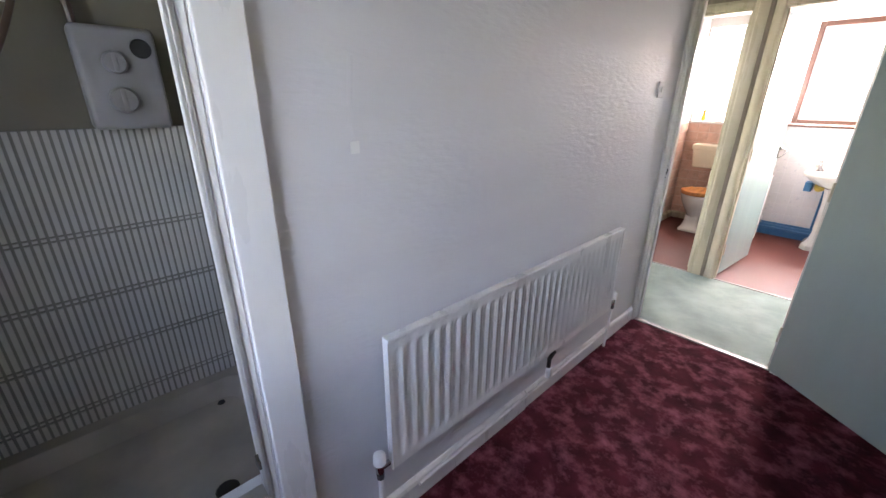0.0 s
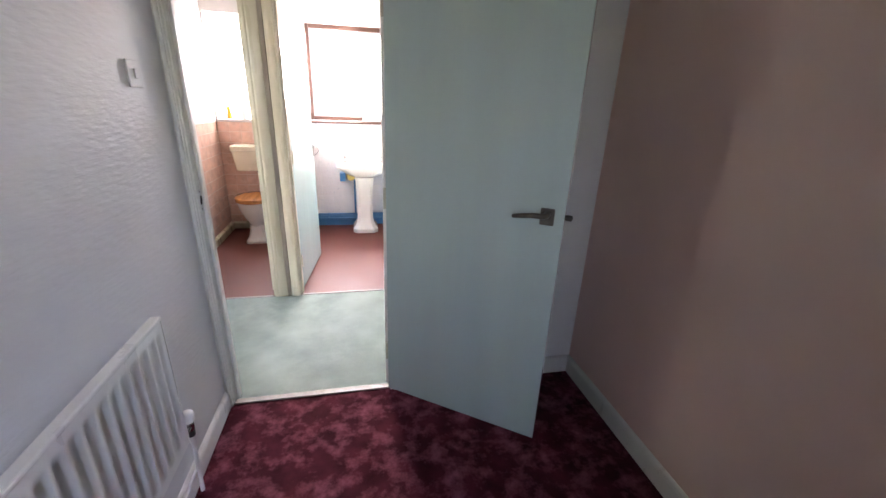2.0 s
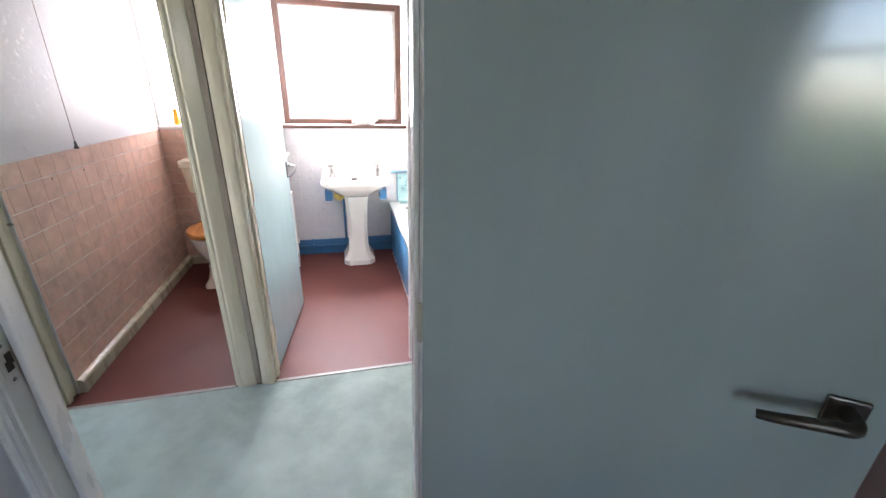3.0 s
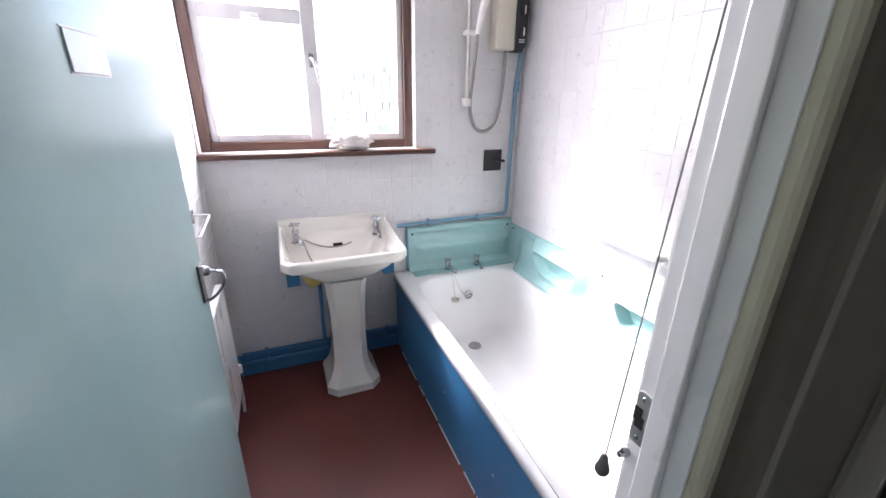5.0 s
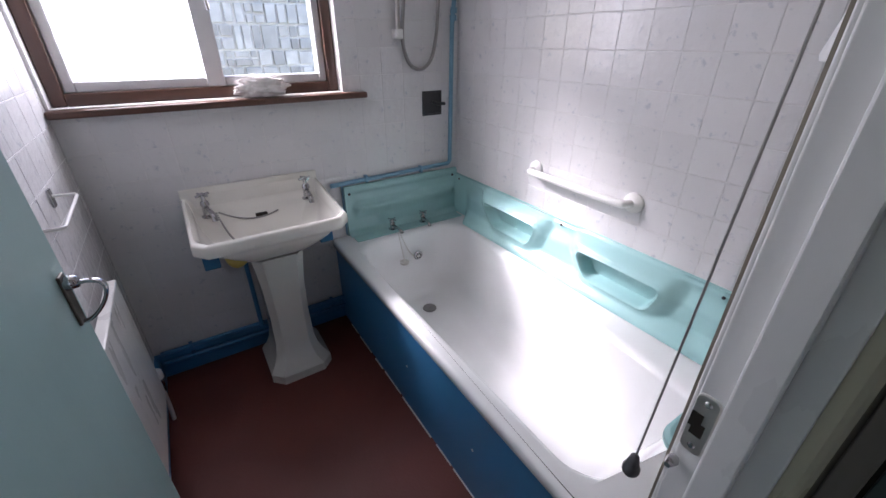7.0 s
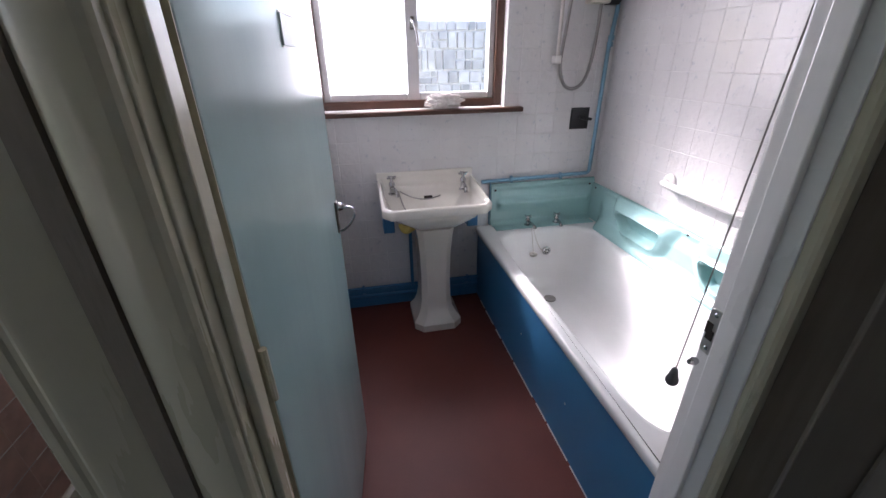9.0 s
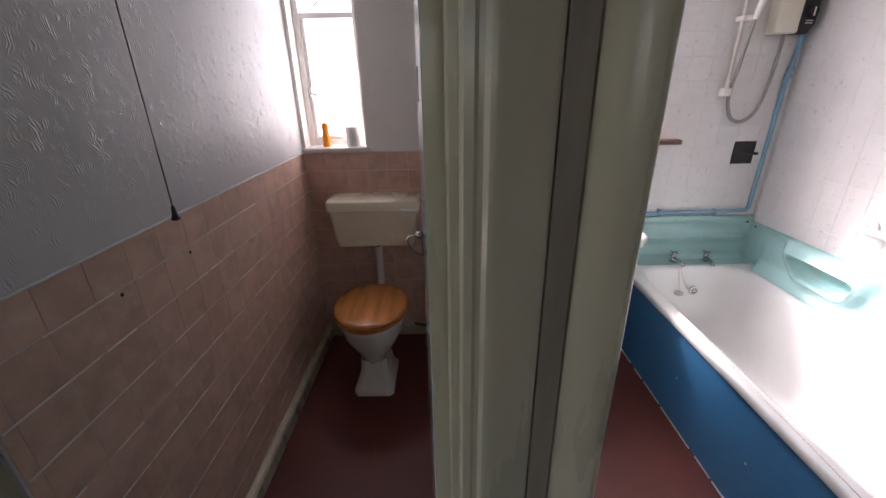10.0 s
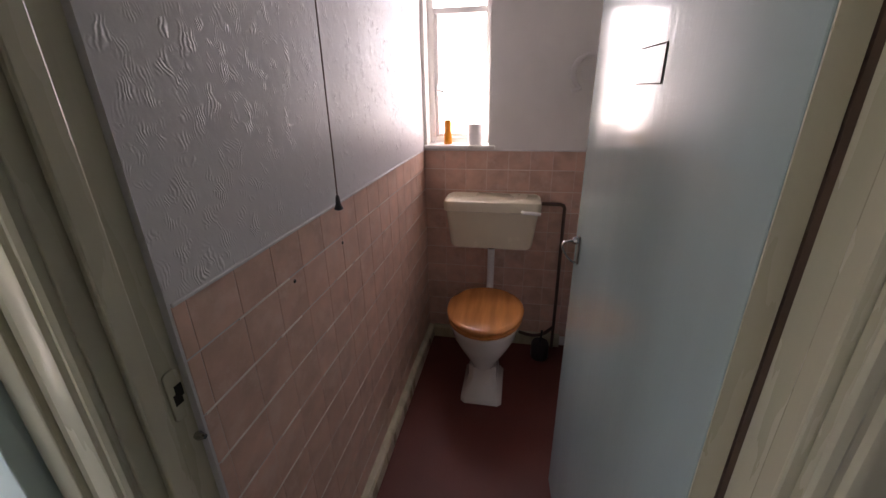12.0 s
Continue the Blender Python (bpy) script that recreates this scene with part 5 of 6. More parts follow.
# pipes along the blue skirting
for nm, pts, r, lab in (("skirting_pipe", [(0.185, BACK - 0.032, 0.085), (0.60, BACK - 0.034, 0.083), (1.02, BACK - 0.032, 0.085)], 0.010, "blue painted pipe along the skirting"),
                        ("skirting_pipe", [(0.185, BACK - 0.032, 0.138), (0.60, BACK - 0.030, 0.136), (1.02, BACK - 0.032, 0.138)], 0.010, "blue painted pipe along the skirting")):
    ob = thing(nm, (0.6, BACK - 0.03, pts[0][2]), lab, "pipe", "skirting pipes")
    bm = bmesh.new()
    tube(bm, curve_points(pts, 4), r, 10)
    part("tube", bm, M_BLUE, ob, "", 60)
    for x in (0.30, 0.95):
        bm = bmesh.new()
        box(bm, x - 0.008, x + 0.008, BACK - 0.045, BACK - 0.016, pts[0][2] - 0.013, pts[0][2] + 0.013, 0.003)
        part("clip", bm, M_BLUE, ob)

# ---------------------------------------------------------------- electric shower over the bath
es = thing("bath_shower_heater", (1.65, BACK, 1.62), "cream electric shower heater with a dark control strip", "electric shower")
bm = bmesh.new()
box(bm, 1.545, 1.655, 1.725, BACK - 0.001, 1.63, 2.0, 0.012, 3)
box(bm, 1.655, 1.722, 1.731, BACK - 0.001, 1.655, 1.99, 0.004)
part("case", bm, M_HEATER, es, "yellowed cream plastic case", 40)
bm = bmesh.new()
box(bm, 1.650, 1.715, 1.716, 1.735, 1.660, 1.985, 0.004)
loft(bm, [[Vector((1.651, y, z)), Vector((1.714, y, z)), Vector((1.714, 1.79, z)), Vector((1.651, 1.79, z))] for y, z in ((1.752, 1.628), (1.718, 1.661))])
part("control_strip", bm, M_BLACK, es, "dark grey control strip")
for z in (1.715, 1.81):
    bm = bmesh.new()
    lathe(bm, [(0.024, 0), (0.022, -0.014), (0.008, -0.016)], (1.684, 1.716, z), "Y", 18)
    k = part("knob", bm, M_BLACK, es, "black round knob", 40)
    bm = bmesh.new()
    box(bm, 1.681, 1.687, 1.697, 1.701, z - 0.018, z + 0.018, 0.001)
    part("pointer", bm, M_PLASTIC, k)
bm = bmesh.new()
for z in (1.668, 1.678):
    box(bm, 1.668, 1.700, 1.7145, 1.7165, z, z + 0.004)
part("lettering", bm, M_PLASTIC, es, "small unreadable lettering")
sr = thing("bath_shower_riser", (1.413, BACK, 1.37), "white shower rail with handset and grey hose", "shower rail")
bm = bmesh.new()
tube(bm, [(1.413, BACK - 0.035, 1.37), (1.413, BACK - 0.035, 2.05)], 0.009, 10)
part("rail", bm, M_STEEL, sr, "thin metal rail", 60)
for z in (1.38, 2.04):
    bm = bmesh.new()
    box(bm, 1.395, 1.431, BACK - 0.05, BACK - 0.001, z - 0.02, z + 0.02, 0.006)
    part("clamp", bm, M_PLASTIC, sr)
bm = bmesh.new()
box(bm, 1.385, 1.445, BACK - 0.075, BACK - 0.02, 1.688, 1.708, 0.005)
part("slider", bm, M_PLASTIC, sr)
bm = bmesh.new()
tube(bm, curve_points([(1.44, BACK - 0.075, 1.69), (1.452, BACK - 0.085, 1.77), (1.468, BACK - 0.10, 1.85)], 5), 0.016, 12, taper=[0.75 + 0.5 * k / 10 for k in range(11)])
lathe(bm, [(0.016, 0.03), (0.036, 0.008), (0.038, -0.006), (0.030, -0.010)], (1.475, BACK - 0.115, 1.865), "Y", 18)
part("handset", bm, M_PLASTIC, sr, "white shower handset", 50)
bm = bmesh.new()
tube(bm, curve_points([(1.44, BACK - 0.074, 1.69), (1.432, BACK - 0.06, 1.52), (1.435, BACK - 0.03, 1.36), (1.47, BACK - 0.02, 1.262), (1.53, BACK - 0.02, 1.235), (1.585, BACK - 0.025, 1.275), (1.612, BACK - 0.03, 1.38), (1.62, BACK - 0.035, 1.52), (1.622, BACK - 0.035, 1.635)], 8), 0.0085, 10)
part("hose", bm, M_HOSE, sr, "grey ribbed hose", 60)
bpipe = thing("shower_supply_pipe", (1.708, BACK, 0.75), "light blue painted pipe on the tiles", "pipe")
bm = bmesh.new()
tube(bm, [(1.735, BACK - 0.013, 2.3), (1.730, BACK - 0.013, 1.6), (1.712, BACK - 0.013, 1.42), (1.706, BACK - 0.013, 0.775), (1.700, BACK - 0.013, 0.764), (1.690, BACK - 0.013, 0.758), (1.40, BACK - 0.013, 0.752), (1.03, BACK - 0.013, 0.745)], 0.011, 10)
part("tube", bm, M_BLUEPIPE, bpipe, "", 50)
for z in (1.45, 1.48):
    bm = bmesh.new()
    lathe(bm, [(0.016, -0.012), (0.016, 0.012)], (1.717 + (z - 1.45) * 0.1, BACK - 0.013, z), "Z", 12)
    part("joint", bm, M_BLUEPIPE, bpipe)
for x in (1.21, 1.52):
    bm = bmesh.new()
    box(bm, x - 0.008, x + 0.008, BACK - 0.027, BACK - 0.001, 0.735, 0.770, 0.003)
    part("clip", bm, M_BLUEPIPE, bpipe)
bm = bmesh.new()
tube(bm, [(1.085, BACK - 0.010, 0.74), (1.085, BACK - 0.010, 0.48)], 0.006, 8)
part("branch", bm, M_BLUEPIPE, bpipe)
bx = thing("black_wall_box", (1.60, BACK, 1.076), "black recessed box set into the white tiles", "wall box")
bm = bmesh.new()
for row in ((1.546, 1.656, 1.018, 1.026), (1.546, 1.656, 1.126, 1.134), (1.546, 1.554, 1.026, 1.126), (1.648, 1.656, 1.026, 1.126)):
    box(bm, row[0], row[1], BACK - 0.009, BACK - 0.0005, row[2], row[3], 0.002)
part("rim", bm, M_BLACK, bx)
bm = bmesh.new()
box(bm, 1.553, 1.649, BACK - 0.004, BACK - 0.0005, 1.025, 1.127)
part("back", bm, M_BLACK, bx)
bm = bmesh.new()
tube(bm, curve_points([(1.60, BACK - 0.006, 1.082), (1.63, BACK - 0.012, 1.072), (1.655, BACK - 0.016, 1.072), (1.67, BACK - 0.014, 1.07)], 5), 0.008, 8)
part("clip", bm, M_BLACK, bx)

# cloth on the sill
cloth = thing("folded_cloth", (0.81, 1.80, 1.153), "crumpled white cloth lying on the window sill", "cloth")
bm = bmesh.new()
bmesh.ops.create_icosphere(bm, subdivisions=5, radius=1.0)
for v in bm.verts:
    d = v.co.normalized()
    w = noise.noise(Vector((d.x * 2.4, d.y * 1.6, d.z * 2.0)) + Vector((3, 1, 7))) * 0.32 + noise.noise(d * 5.5) * 0.16 + abs(noise.noise(d * 9)) * 0.09
    r = 0.9 + w
    v.co = Vector((0.81 + d.x * r * 0.108, 1.803 + d.y * r * 0.034, 1.155 + max(d.z * r * 0.040 + 0.034, 0)))
part("cloth", bm, M_CLOTH, cloth, "", 80)

# left wall: towel ring, radiator
tr = thing("towel_ring", (LEFT, 1.42, 0.97), "white plastic towel rail bent from rod", "towel rail")
bm = bmesh.new()
tube(bm, [(LEFT + 0.004, 1.44, 0.975), (LEFT + 0.055, 1.44, 0.972), (LEFT + 0.06, 1.432, 0.970), (LEFT + 0.062, 1.20, 0.962), (LEFT + 0.056, 1.19, 0.962), (LEFT + 0.004, 1.19, 0.962)], 0.0042, 8)
part("rod", bm, M_PLASTIC, tr, "", 60)
for y in (1.44, 1.19):
    bm = bmesh.new()
    box(bm, LEFT, LEFT + 0.008, y - 0.012, y + 0.012, 0.945, 0.995, 0.002)
    part("fixing", bm, M_CHROME, tr)
mr2 = Matrix.Translation((LEFT, 0.90, 0.17)) @ Matrix.Rotation(radians(90), 4, "Z") @ Matrix.Scale(-1, 4, (0, 1, 0))
rad2 = radiator("bathroom_radiator", (LEFT + 0.04, 1.18, 0.17), 0.56, 0.50, 11, mr2, "small white panel radiator behind the bathroom door", 0.0008)
valve(rad2, mr2, 0.60, 1, -0.165)

# pull cords
pc = thing("bath_pull_cord", (0.938, 0.154, 0.78), "long grey light-pull cord with a dark weight", "pull cord")
bm = bmesh.new()
tube(bm, curve_points([(1.005, 0.138, H - 0.02), (0.980, 0.141, 1.75), (0.951, 0.149, 1.1), (0.938, 0.154, 0.80)], 6), 0.0015, 6)
part("cord", bm, M_HOSE, pc, "thin greyed cord")
bm = bmesh.new()
lathe(bm, [(0.0025, 0.038), (0.006, 0.034), (0.010, 0.016), (0.0125, 0.010), (0.0125, 0.003), (0.010, -0.002)], (0.938, 0.154, 0.785), "Z", 14)
part("weight", bm, M_SMOKE, pc, "dark bell-shaped weight", 50)
pc2 = thing("ceiling_pull_switch", (1.08, 0.157, 1.33), "white cone pull on a thin cord", "pull cord")
bm = bmesh.new()
tube(bm, [(1.10, 0.150, H - 0.01), (1.08, 0.150, 1.39)], 0.0018, 6)
part("cord", bm, M_PLASTIC, pc2)
bm = bmesh.new()
lathe(bm, [(0.004, 0.07), (0.007, 0.06), (0.018, 0.006), (0.016, 0.0)], (1.08, 0.150, 1.335), "Z", 14)
part("cone", bm, M_PLASTIC, pc2, "white plastic cone", 50)
pc3 = thing("toilet_pull_cord", (-0.699, 0.637, 1.13), "dark light-pull cord with a small bell weight", "pull cord")
bm = bmesh.new()
tube(bm, curve_points([(-0.706, 0.665, H - 0.01), (-0.702, 0.65, 1.7), (-0.699, 0.637, 1.16)], 6), 0.002, 6)
part("cord", bm, M_PIPE, pc3, "thin brown cord")
bm = bmesh.new()
lathe(bm, [(0.003, 0.036), (0.005, 0.03), (0.007, 0.012), (0.012, 0.0), (0.008, -0.003)], (-0.699, 0.637, 1.125), "Z", 12)
part("weight", bm, M_BLACK, pc3, "dark bell weight", 50)

# ---------------------------------------------------------------- toilet
CX = -0.365
wc = thing("toilet", (CX, 1.36, 0.0), "ivory ceramic toilet with a varnished pine seat", "toilet")


def rect8(hw, y0, y1, c, z):
    return [Vector((CX + x, y, z)) for x, y in ((-hw + c, y0), (0, y0), (hw - c, y0), (hw, y0 + c), (hw, (y0 + y1) / 2), (hw, y1 - c), (hw - c, y1), (0, y1), (-hw + c, y1), (-hw, y1 - c), (-hw, (y0 + y1) / 2), (-hw, y0 + c))]


bm = bmesh.new()
loft(bm, [rect8(0.098, 1.205, 1.48, 0.018, 0.0), rect8(0.098, 1.205, 1.48, 0.018, 0.025), rect8(0.092, 1.212, 1.475, 0.02, 0.034), rect8(0.078, 1.235, 1.465, 0.022, 0.06),
          rect8(0.066, 1.26, 1.455, 0.022, 0.12), rect8(0.066, 1.262, 1.46, 0.024, 0.17)], cap1=False)
part("foot", bm, M_CERAMIC, wc, "flared ceramic foot", 40)
bm = bmesh.new()
loft(bm, [egg(CX, 1.36, 0.062, 0.10, 0.10, 0.155), egg(CX, 1.36, 0.085, 0.12, 0.12, 0.20), egg(CX, 1.36, 0.125, 0.165, 0.15, 0.27), egg(CX, 1.36, 0.152, 0.20, 0.17, 0.33),
          egg(CX, 1.36, 0.163, 0.213, 0.178, 0.38), egg(CX, 1.36, 0.168, 0.218, 0.18, 0.392), egg(CX, 1.36, 0.168, 0.218, 0.18, 0.405), egg(CX, 1.36, 0.160, 0.21, 0.17, 0.408),
          egg(CX, 1.36, 0.12, 0.17, 0.13, 0.40), egg(CX, 1.36, 0.09, 0.13, 0.10, 0.30)])
part("pan", bm, M_CERAMIC, wc, "ivory ceramic pan", 50)
bm = bmesh.new()
tube(bm, curve_points([(CX, 1.50, 0.34), (CX, 1.60, 0.33), (CX, 1.66, 0.28), (CX, 1.68, 0.12), (CX, 1.69, 0.0)], 5), 0.052, 14)
part("outlet", bm, M_CERAMIC, wc, "ceramic outlet behind the pan", 60)
bm = bmesh.new()
loft(bm, [egg(CX, 1.365, 0.168, 0.222, 0.185, 0.409), egg(CX, 1.365, 0.178, 0.232, 0.192, 0.414), egg(CX, 1.365, 0.178, 0.232, 0.192, 0.424), egg(CX, 1.365, 0.170, 0.224, 0.186, 0.430)])
part("seat", bm, M_PINE, wc, "varnished pine seat ring", 50)
bm = bmesh.new()
loft(bm, [egg(CX, 1.365, 0.168, 0.222, 0.186, 0.4315), egg(CX, 1.365, 0.180, 0.234, 0.194, 0.436), egg(CX, 1.365, 0.182, 0.236, 0.195, 0.444), egg(CX, 1.365, 0.178, 0.232, 0.192, 0.452), egg(CX, 1.365, 0.160, 0.212, 0.175, 0.457), egg(CX, 1.365, 0.10, 0.14, 0.11, 0.459)])
part("lid", bm, M_PINE, wc, "varnished pine lid, closed", 50)
for x in (CX - 0.07, CX + 0.07):
    bm = bmesh.new()
    tube(bm, [(x - 0.02, 1.555, 0.425), (x + 0.02, 1.555, 0.425)], 0.012, 10)
    part("hinge", bm, M_CHROME, wc)
cis = thing("cistern", (CX, 1.70, 0.65), "cream plastic low-level toilet cistern", "cistern")


def cring(hw, y0, z, r=0.03):
    return [Vector((p.x + CX, p.y, z)) for p in rounded(-hw, hw, y0, WCB - 0.001, 0, r)]


bm = bmesh.new()
loft(bm, [cring(0.19, 1.615, 0.648), cring(0.200, 1.60, 0.655), cring(0.207, 1.596, 0.67), cring(0.228, 1.588, 0.845)])
part("tank", bm, M_CISTERN, cis, "", 40)
bm = bmesh.new()
loft(bm, [cring(0.232, 1.584, 0.846), cring(0.238, 1.578, 0.850), cring(0.240, 1.577, 0.885), cring(0.236, 1.582, 0.898), cring(0.222, 1.595, 0.905)])
part("lid", bm, M_CISTERN, cis, "", 40)
bm = bmesh.new()
tube(bm, curve_points([(-0.215, 1.575, 0.858), (-0.205, 1.556, 0.860), (-0.17, 1.552, 0.860), (-0.13, 1.552, 0.856)], 5), 0.0085, 10)
part("lever", bm, M_PLASTIC, cis, "white flush lever", 60)
bm = bmesh.new()
lathe(bm, [(0.024, 0.0), (0.024, -0.022), (0.02, -0.026)], (CX, 1.685, 0.648), "Z", 14)
part("flush_nut", bm, M_BLACK, cis, "black flush nut")
bm = bmesh.new()
tube(bm, curve_points([(CX, 1.685, 0.63), (CX, 1.685, 0.50), (CX, 1.67, 0.41), (CX, 1.60, 0.385), (CX, 1.53, 0.38)], 6), 0.019, 12)
part("flush_pipe", bm, M_PLASTIC, cis, "white flush pipe", 60)
wp = thing("toilet_water_pipe", (0.0, WCB, 0.4), "dark brown painted water pipe", "pipe")
bm = bmesh.new()
tube(bm, [(-0.14, WCB - 0.03, 0.862), (-0.025, WCB - 0.03, 0.860), (-0.010, WCB - 0.03, 0.854), (-0.004, WCB - 0.03, 0.840), (-0.002, WCB - 0.035, 0.30), (-0.002, WCB - 0.035, 0.002)], 0.009, 8)
part("tube", bm, M_PIPE, wp, "", 60)
bm = bmesh.new()
tube(bm, curve_points([(-0.19, WCB - 0.012, 0.075), (-0.12, WCB - 0.05, 0.085), (-0.06, WCB - 0.08, 0.12), (-0.004, WCB - 0.035, 0.14)], 6), 0.010, 8)
part("branch", bm, M_PIPE, wp, "", 60)
bh = thing("toilet_brush", (-0.075, 1.63, 0.0), "dark toilet brush in a round holder", "toilet brush")
bm = bmesh.new()
lathe(bm, [(0.045, 0), (0.05, 0.01), (0.048, 0.09), (0.042, 0.10), (0.03, 0.10)], (-0.075, 1.63, 0.0), "Z", 18)
part("holder", bm, M_BLACK, bh, "", 40)
bm = bmesh.new()
tube(bm, [(-0.075, 1.63, 0.08), (-0.07, 1.635, 0.17)], 0.006, 8)
part("handle", bm, M_BLACK, bh)

bottle = thing("air_freshener", (-0.612, 1.80, 1.147), "small orange plastic bottle on the white sill", "bottle")
bm = bmesh.new()
lathe(bm, [(0.020, 0), (0.022, 0.004), (0.020, 0.05), (0.017, 0.08), (0.019, 0.10), (0.015, 0.118), (0.006, 0.122)], (-0.612, 1.80, 1.147), "Z", 18)
part("body", bm, M_ORANGE, bottle, "", 40)
roll = thing("toilet_roll", (-0.468, 1.80, 1.147), "white toilet roll standing on the sill", "toilet roll")
bm = bmesh.new()
lathe(bm, [(0.020, 0.08), (0.020, 0.002), (0.040, 0.0), (0.041, 0.004), (0.041, 0.098), (0.039, 0.101), (0.021, 0.101), (0.020, 0.08)], (-0.468, 1.80, 1.147), "Z", 24)
part("paper", bm, M_PAPER, roll, "", 40)
hk = thing("roll_holder", (0.0, WCB, 1.46), "round plastic holder on the toilet's back wall", "holder")
bm = bmesh.new()
pts = [(0.040 + 0.064 * math.cos(a), WCB - 0.028, 1.470 + 0.072 * math.sin(a)) for a in (radians(d) for d in range(75, 246, 10))]
tube(bm, pts + [(-0.012, WCB - 0.03, 1.396), (-0.026, WCB - 0.03, 1.392)], 0.014, 10, taper=[0.45 + 0.55 * math.sin(math.pi * min(k + 2, 17) / 20) for k in range(20)])
part("rim", bm, M_PLASTIC, hk, "cream curved rim", 60)
bm = bmesh.new()
lathe(bm, [(0.030, -0.02), (0.030, 0.004)], (0.040, WCB, 1.470), "Y", 24)
part("disc", bm, M_PLASTIC, hk)
for y, z in ((0.70, 1.005), (0.44, 1.01)):
    ob = thing("wall_plug", (WCL, y, z), "small dark screw hole in a pink tile", "wall plug", "tile holes")
    bm = bmesh.new()
    lathe(bm, [(0.005, 0.0002), (0.004, 0.002)], (WCL, y, z), "X", 8)
    part("plug", bm, M_BLACK, ob)
bm = bmesh.new()
box(bm, WCL - TT, WCL + 0.004, 0.13, WCB, 1.1185, 1.1255, 0.002)
structure("trim_tile_edge", bm, M_GROUT, "uneven white grout line along the tile edge", "grout", 40)
bm = bmesh.new()
box(bm, WCL + 0.004, 0.097, WCB - 0.003, WCB + TT, 1.1185, 1.1255, 0.002)
structure("trim_tile_edge_back", bm, M_GROUT, "white grout line along the tile edge", "grout", 40)

# ---------------------------------------------------------------- outside
structure("ground", boxes((-200, 200, -200, 200, -0.45, -0.40)), M_GRASS, "grassy ground around the house", "ground")
sw_ = thing("stone_wall", (1.5, 4.9, -0.4), "grey random-coursed stone wall with pale mortar", "stone wall")
bm = boxes((0.2, 3.05, 4.84, 5.2, -0.4, 1.80))
part("core", bm, M_MORTAR, sw_, "pale mortar core")
rnd = random.Random(4)
z = 0.55
while z < 1.78:
    x, h = 0.25, rnd.choice((0.12, 0.15, 0.19, 0.23))
    h = min(h, 1.80 - z)
    while x < 2.9:
        w = rnd.uniform(0.075, 0.17)
        rows = [(z, z + h)] if rnd.random() < 0.6 or h < 0.12 else [(z, z + h * 0.5), (z + h * 0.5, z + h)]
        for a, b in rows:
            bm = bmesh.new()
            e, g = rnd.uniform(0.008, 0.016), rnd.uniform(0.006, 0.013)
            box(bm, x + e, x + w - g, 4.80 + rnd.uniform(-0.01, 0.01), 4.85, a + g, b - e, 0.005, 1)
            link("stone", bm, M_STONE, sw_)
        x += w
    z += h

# green bank of foliage behind the house
rnd = random.Random(9)
verts, faces = [], []
for k in range(5200):
    x = rnd.uniform(-9, 9)
    top = 1.1 + 0.5 * noise.noise(Vector((x * 0.5, 0, 0))) + 0.4 * noise.noise(Vector((x * 1.7, 3, 0)))
    z = -0.4 + (top + 0.4) * rnd.random() ** 0.8
    y = -10.4 - 1.2 * rnd.random() + 0.5 * noise.noise(Vector((x, 0, z))) - 0.25 * z
    c, r = Vector((x, y, z)), rnd.uniform(0.10, 0.20)
    u = Vector((rnd.uniform(-1, 1), rnd.uniform(-1, 1), rnd.uniform(-1, 1))).normalized()
    v = u.orthogonal().normalized()
    i = len(verts)
    verts += [c - u * r, c + v * r * 0.5, c + u * r, c - v * r * 0.5]
    faces.append((i, i + 1, i + 2, i + 3))
me = bpy.data.meshes.new("hedge")
me.from_pydata(verts, [], faces)
me.materials.append(M_LEAF)
tagged(new("hedge", me), "loose green hedge on the grass behind the house", "hedge", "", "stuff")

# ---------------------------------------------------------------- wall tiles
PITCH = 0.109
TILE_MESH = {}


def tile_mesh(w, h, mat):
    key = (round(w, 3), round(h, 3), mat.name)
    if key not in TILE_MESH:
        bm = bmesh.new()
        c, t = 0.0010, TT
        loft(bm, [[Vector((x * (w / 2 - i), y * (h / 2 - i), z)) for x, y in ((-1, -1), (1, -1), (1, 1), (-1, 1))] for i, z in ((0, 0), (0, t - 0.0007), (c, t))], cap0=False)
        me = bpy.data.meshes.new("tile")
        bmesh.ops.recalc_face_normals(bm, faces=bm.faces)
        bm.to_mesh(me)
        bm.free()
        me.materials.append(mat)
        TILE_MESH[key] = me
    return TILE_MESH[key]


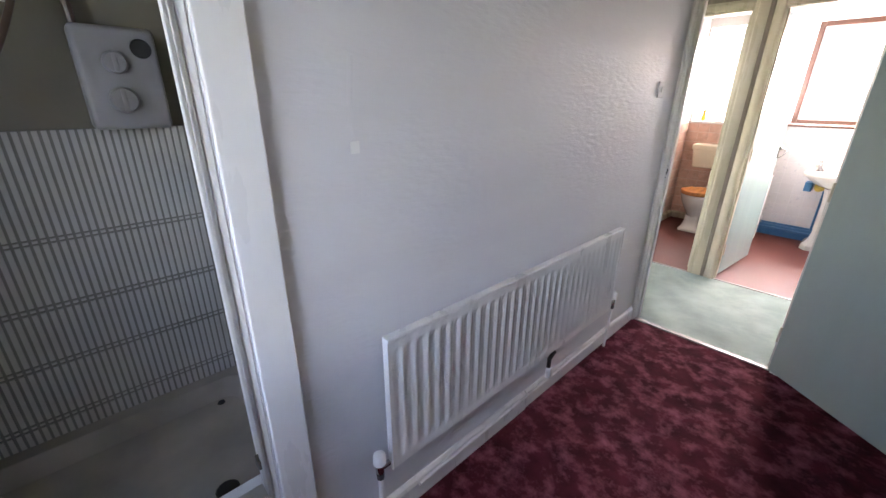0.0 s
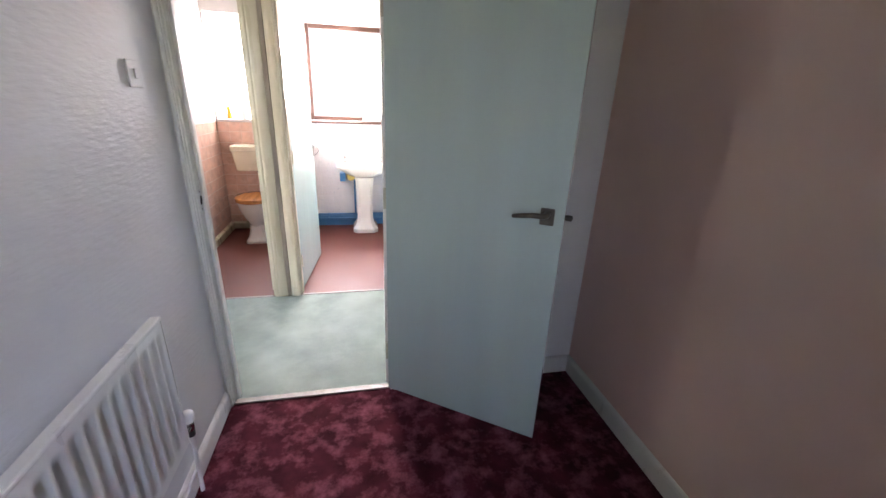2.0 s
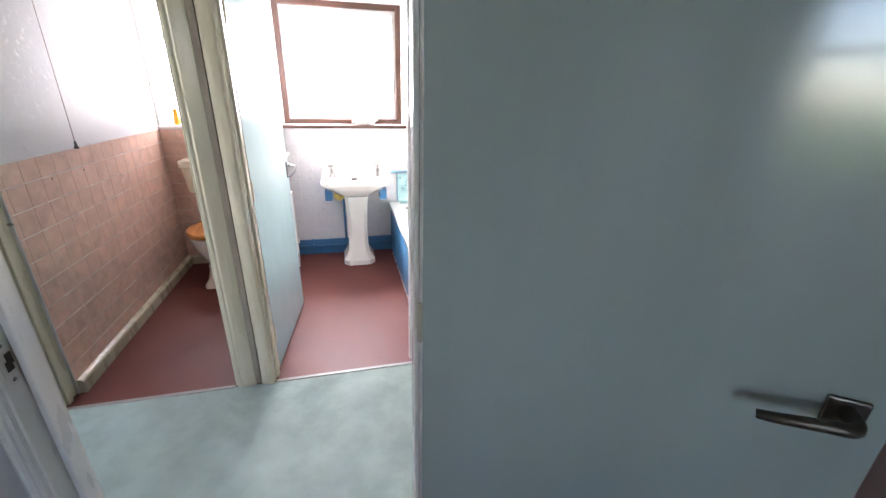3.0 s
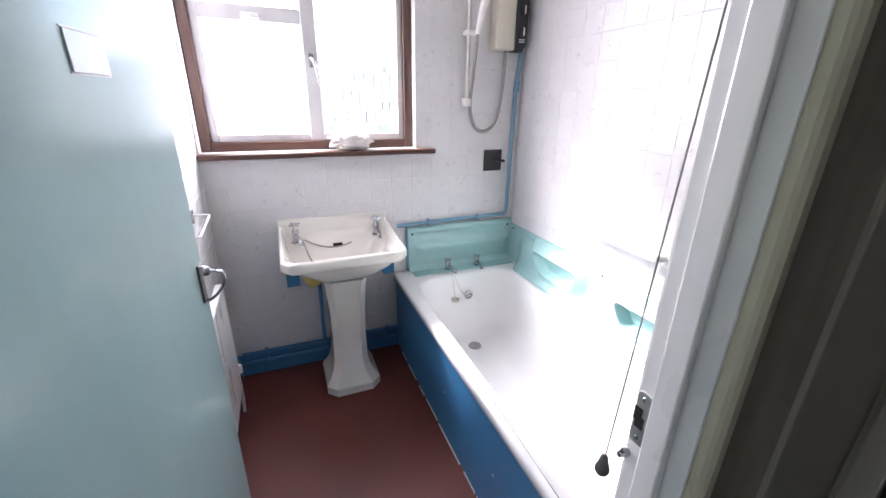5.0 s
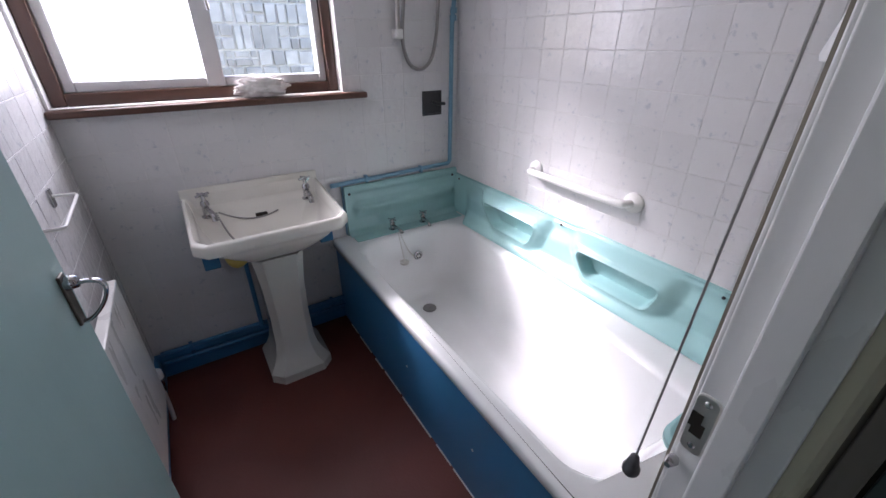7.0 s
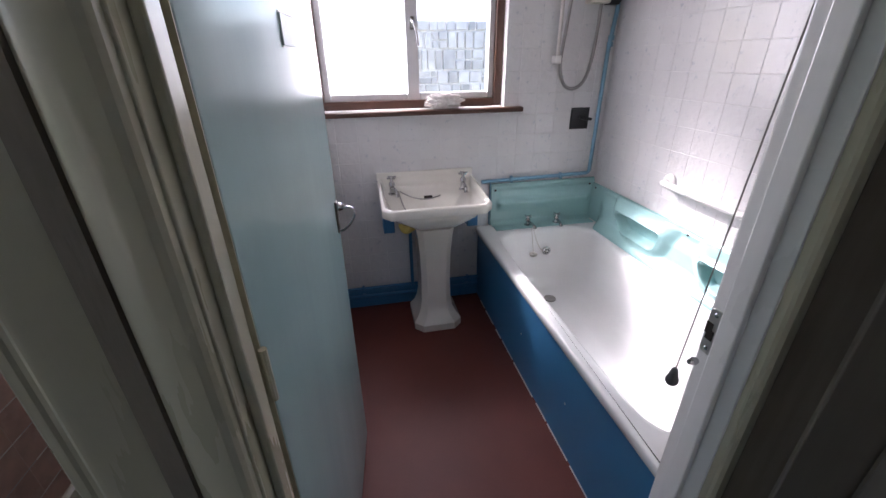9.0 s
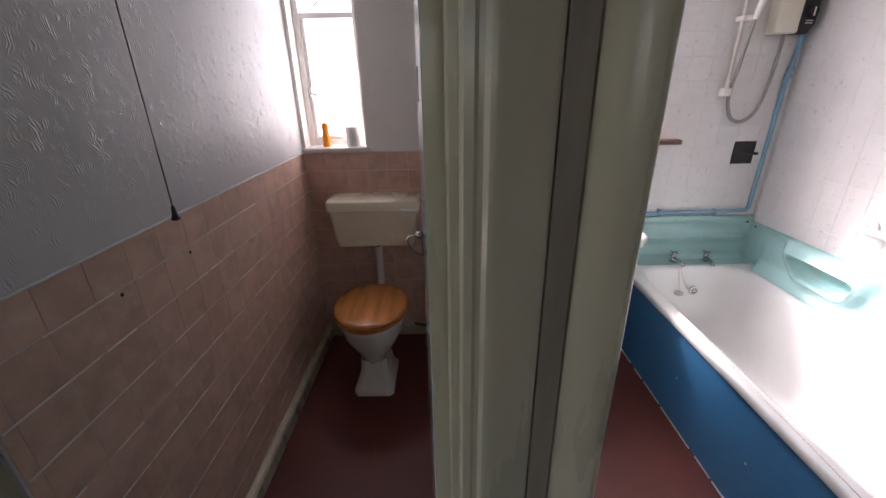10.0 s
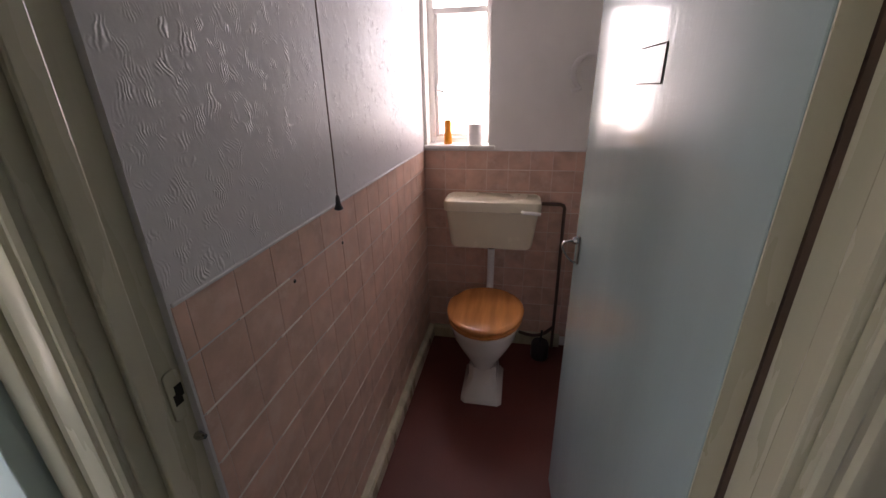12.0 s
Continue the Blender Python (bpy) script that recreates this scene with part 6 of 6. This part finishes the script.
def tile_wall(parent, mat, origin, along, normal, u0, u1, v0, v1, ub, vb, holes=(), name="tile", gap=0.0026, gap_u=0.0026):
    """Square tiles on a wall: ub and vb place one joint; holes are (u0, u1, v0, v1)."""
    along, normal, up = Vector(along), Vector(normal), Vector((0, 0, 1))
    axis = along if along.cross(up).dot(normal) > 0 else -along
    turn = Matrix((axis, up, normal)).transposed().to_4x4()
    rng = random.Random(len(name) + int(u0 * 100))
    iu0, iu1 = math.floor((u0 - ub) / PITCH), math.ceil((u1 - ub) / PITCH)
    iv0, iv1 = math.floor((v0 - vb) / PITCH), math.ceil((v1 - vb) / PITCH)
    for i in range(iu0, iu1):
        a, b = max(ub + i * PITCH, u0), min(ub + (i + 1) * PITCH, u1)
        for j in range(iv0, iv1):
            c, d = max(vb + j * PITCH, v0), min(vb + (j + 1) * PITCH, v1)
            rect = [a, b, c, d]
            for h in holes:
                if rect[0] < h[1] and rect[1] > h[0] and rect[2] < h[3] and rect[3] > h[2]:
                    cuts = [(h[0] - rect[0], 1, h[0]), (rect[1] - h[1], 0, h[1]), (h[2] - rect[2], 3, h[2]), (rect[3] - h[3], 2, h[3])]
                    best = max(cuts)
                    rect[best[1]] = best[2]
            a2, b2, c2, d2 = rect
            if b2 - a2 < 0.012 or d2 - c2 < 0.012:
                continue
            ob = new(name, tile_mesh(b2 - a2 - gap_u, d2 - c2 - gap, mat))
            p = Vector(origin) + along * ((a2 + b2) / 2) + up * ((c2 + d2) / 2)
            tilt = Matrix.Rotation(rng.uniform(-0.004, 0.004), 4, "X") @ Matrix.Rotation(rng.uniform(-0.004, 0.004), 4, "Y")
            ob.parent = parent
            ob.matrix_basis = Matrix.Translation(p) @ turn @ tilt


tile_wall(wall_right, M_TILE, (RIGHT + TT, 0, 0), (0, 1, 0), (-1, 0, 0), 0.13, BACK + 0.004, 0.655, 2.25, 0.791, 1.328)
tile_wall(wall_back, M_TILE, (0, BACK + TT, 0), (1, 0, 0), (0, -1, 0), LEFT - 0.004, RIGHT + 0.004, 0.10, 2.25, 1.227, 1.328, ((0.165, 1.145, 1.13, 2.07),))
tile_wall(wall_part, M_TILE, (LEFT - TT, 0, 0), (0, 1, 0), (1, 0, 0), 0.70, BACK + 0.004, 0.10, 2.25, 0.791, 1.328)
tile_wall(wall_wcleft, M_PTILE, (WCL - TT, 0, 0), (0, 1, 0), (1, 0, 0), 0.13, WCB + 0.004, 0.06, 1.120, 0.157, 1.025, gap=0.0034, gap_u=0.0008)
tile_wall(wall_wcback, M_PTILE, (0, WCB + TT, 0), (1, 0, 0), (0, -1, 0), WCL - 0.004, 0.097, 0.06, 1.120, WCL, 1.025, gap=0.0020, gap_u=0.0010)

# uneven pale grout standing in the level joints of the pink tiles
rng = random.Random(12)
bm = bmesh.new()
for j in range(-9, 1):
    z = 1.025 + j * PITCH
    y = 0.135
    while y < WCB - 0.02:
        step = rng.uniform(0.05, 0.22)
        end = min(y + step, WCB - 0.006)
        if rng.random() < 0.72:
            w, t = rng.uniform(0.0013, 0.0022), rng.uniform(0.0006, 0.0013)
            box(bm, WCL - TT, WCL + t, y, end, z - w + rng.uniform(-0.0006, 0.0006), z + w)
        y = end + rng.uniform(0.0, 0.02)
tagged(part("grout_bead", bm, M_BEADGROUT, wall_wcleft, "broken pale grout lines", None), kind="stuff")
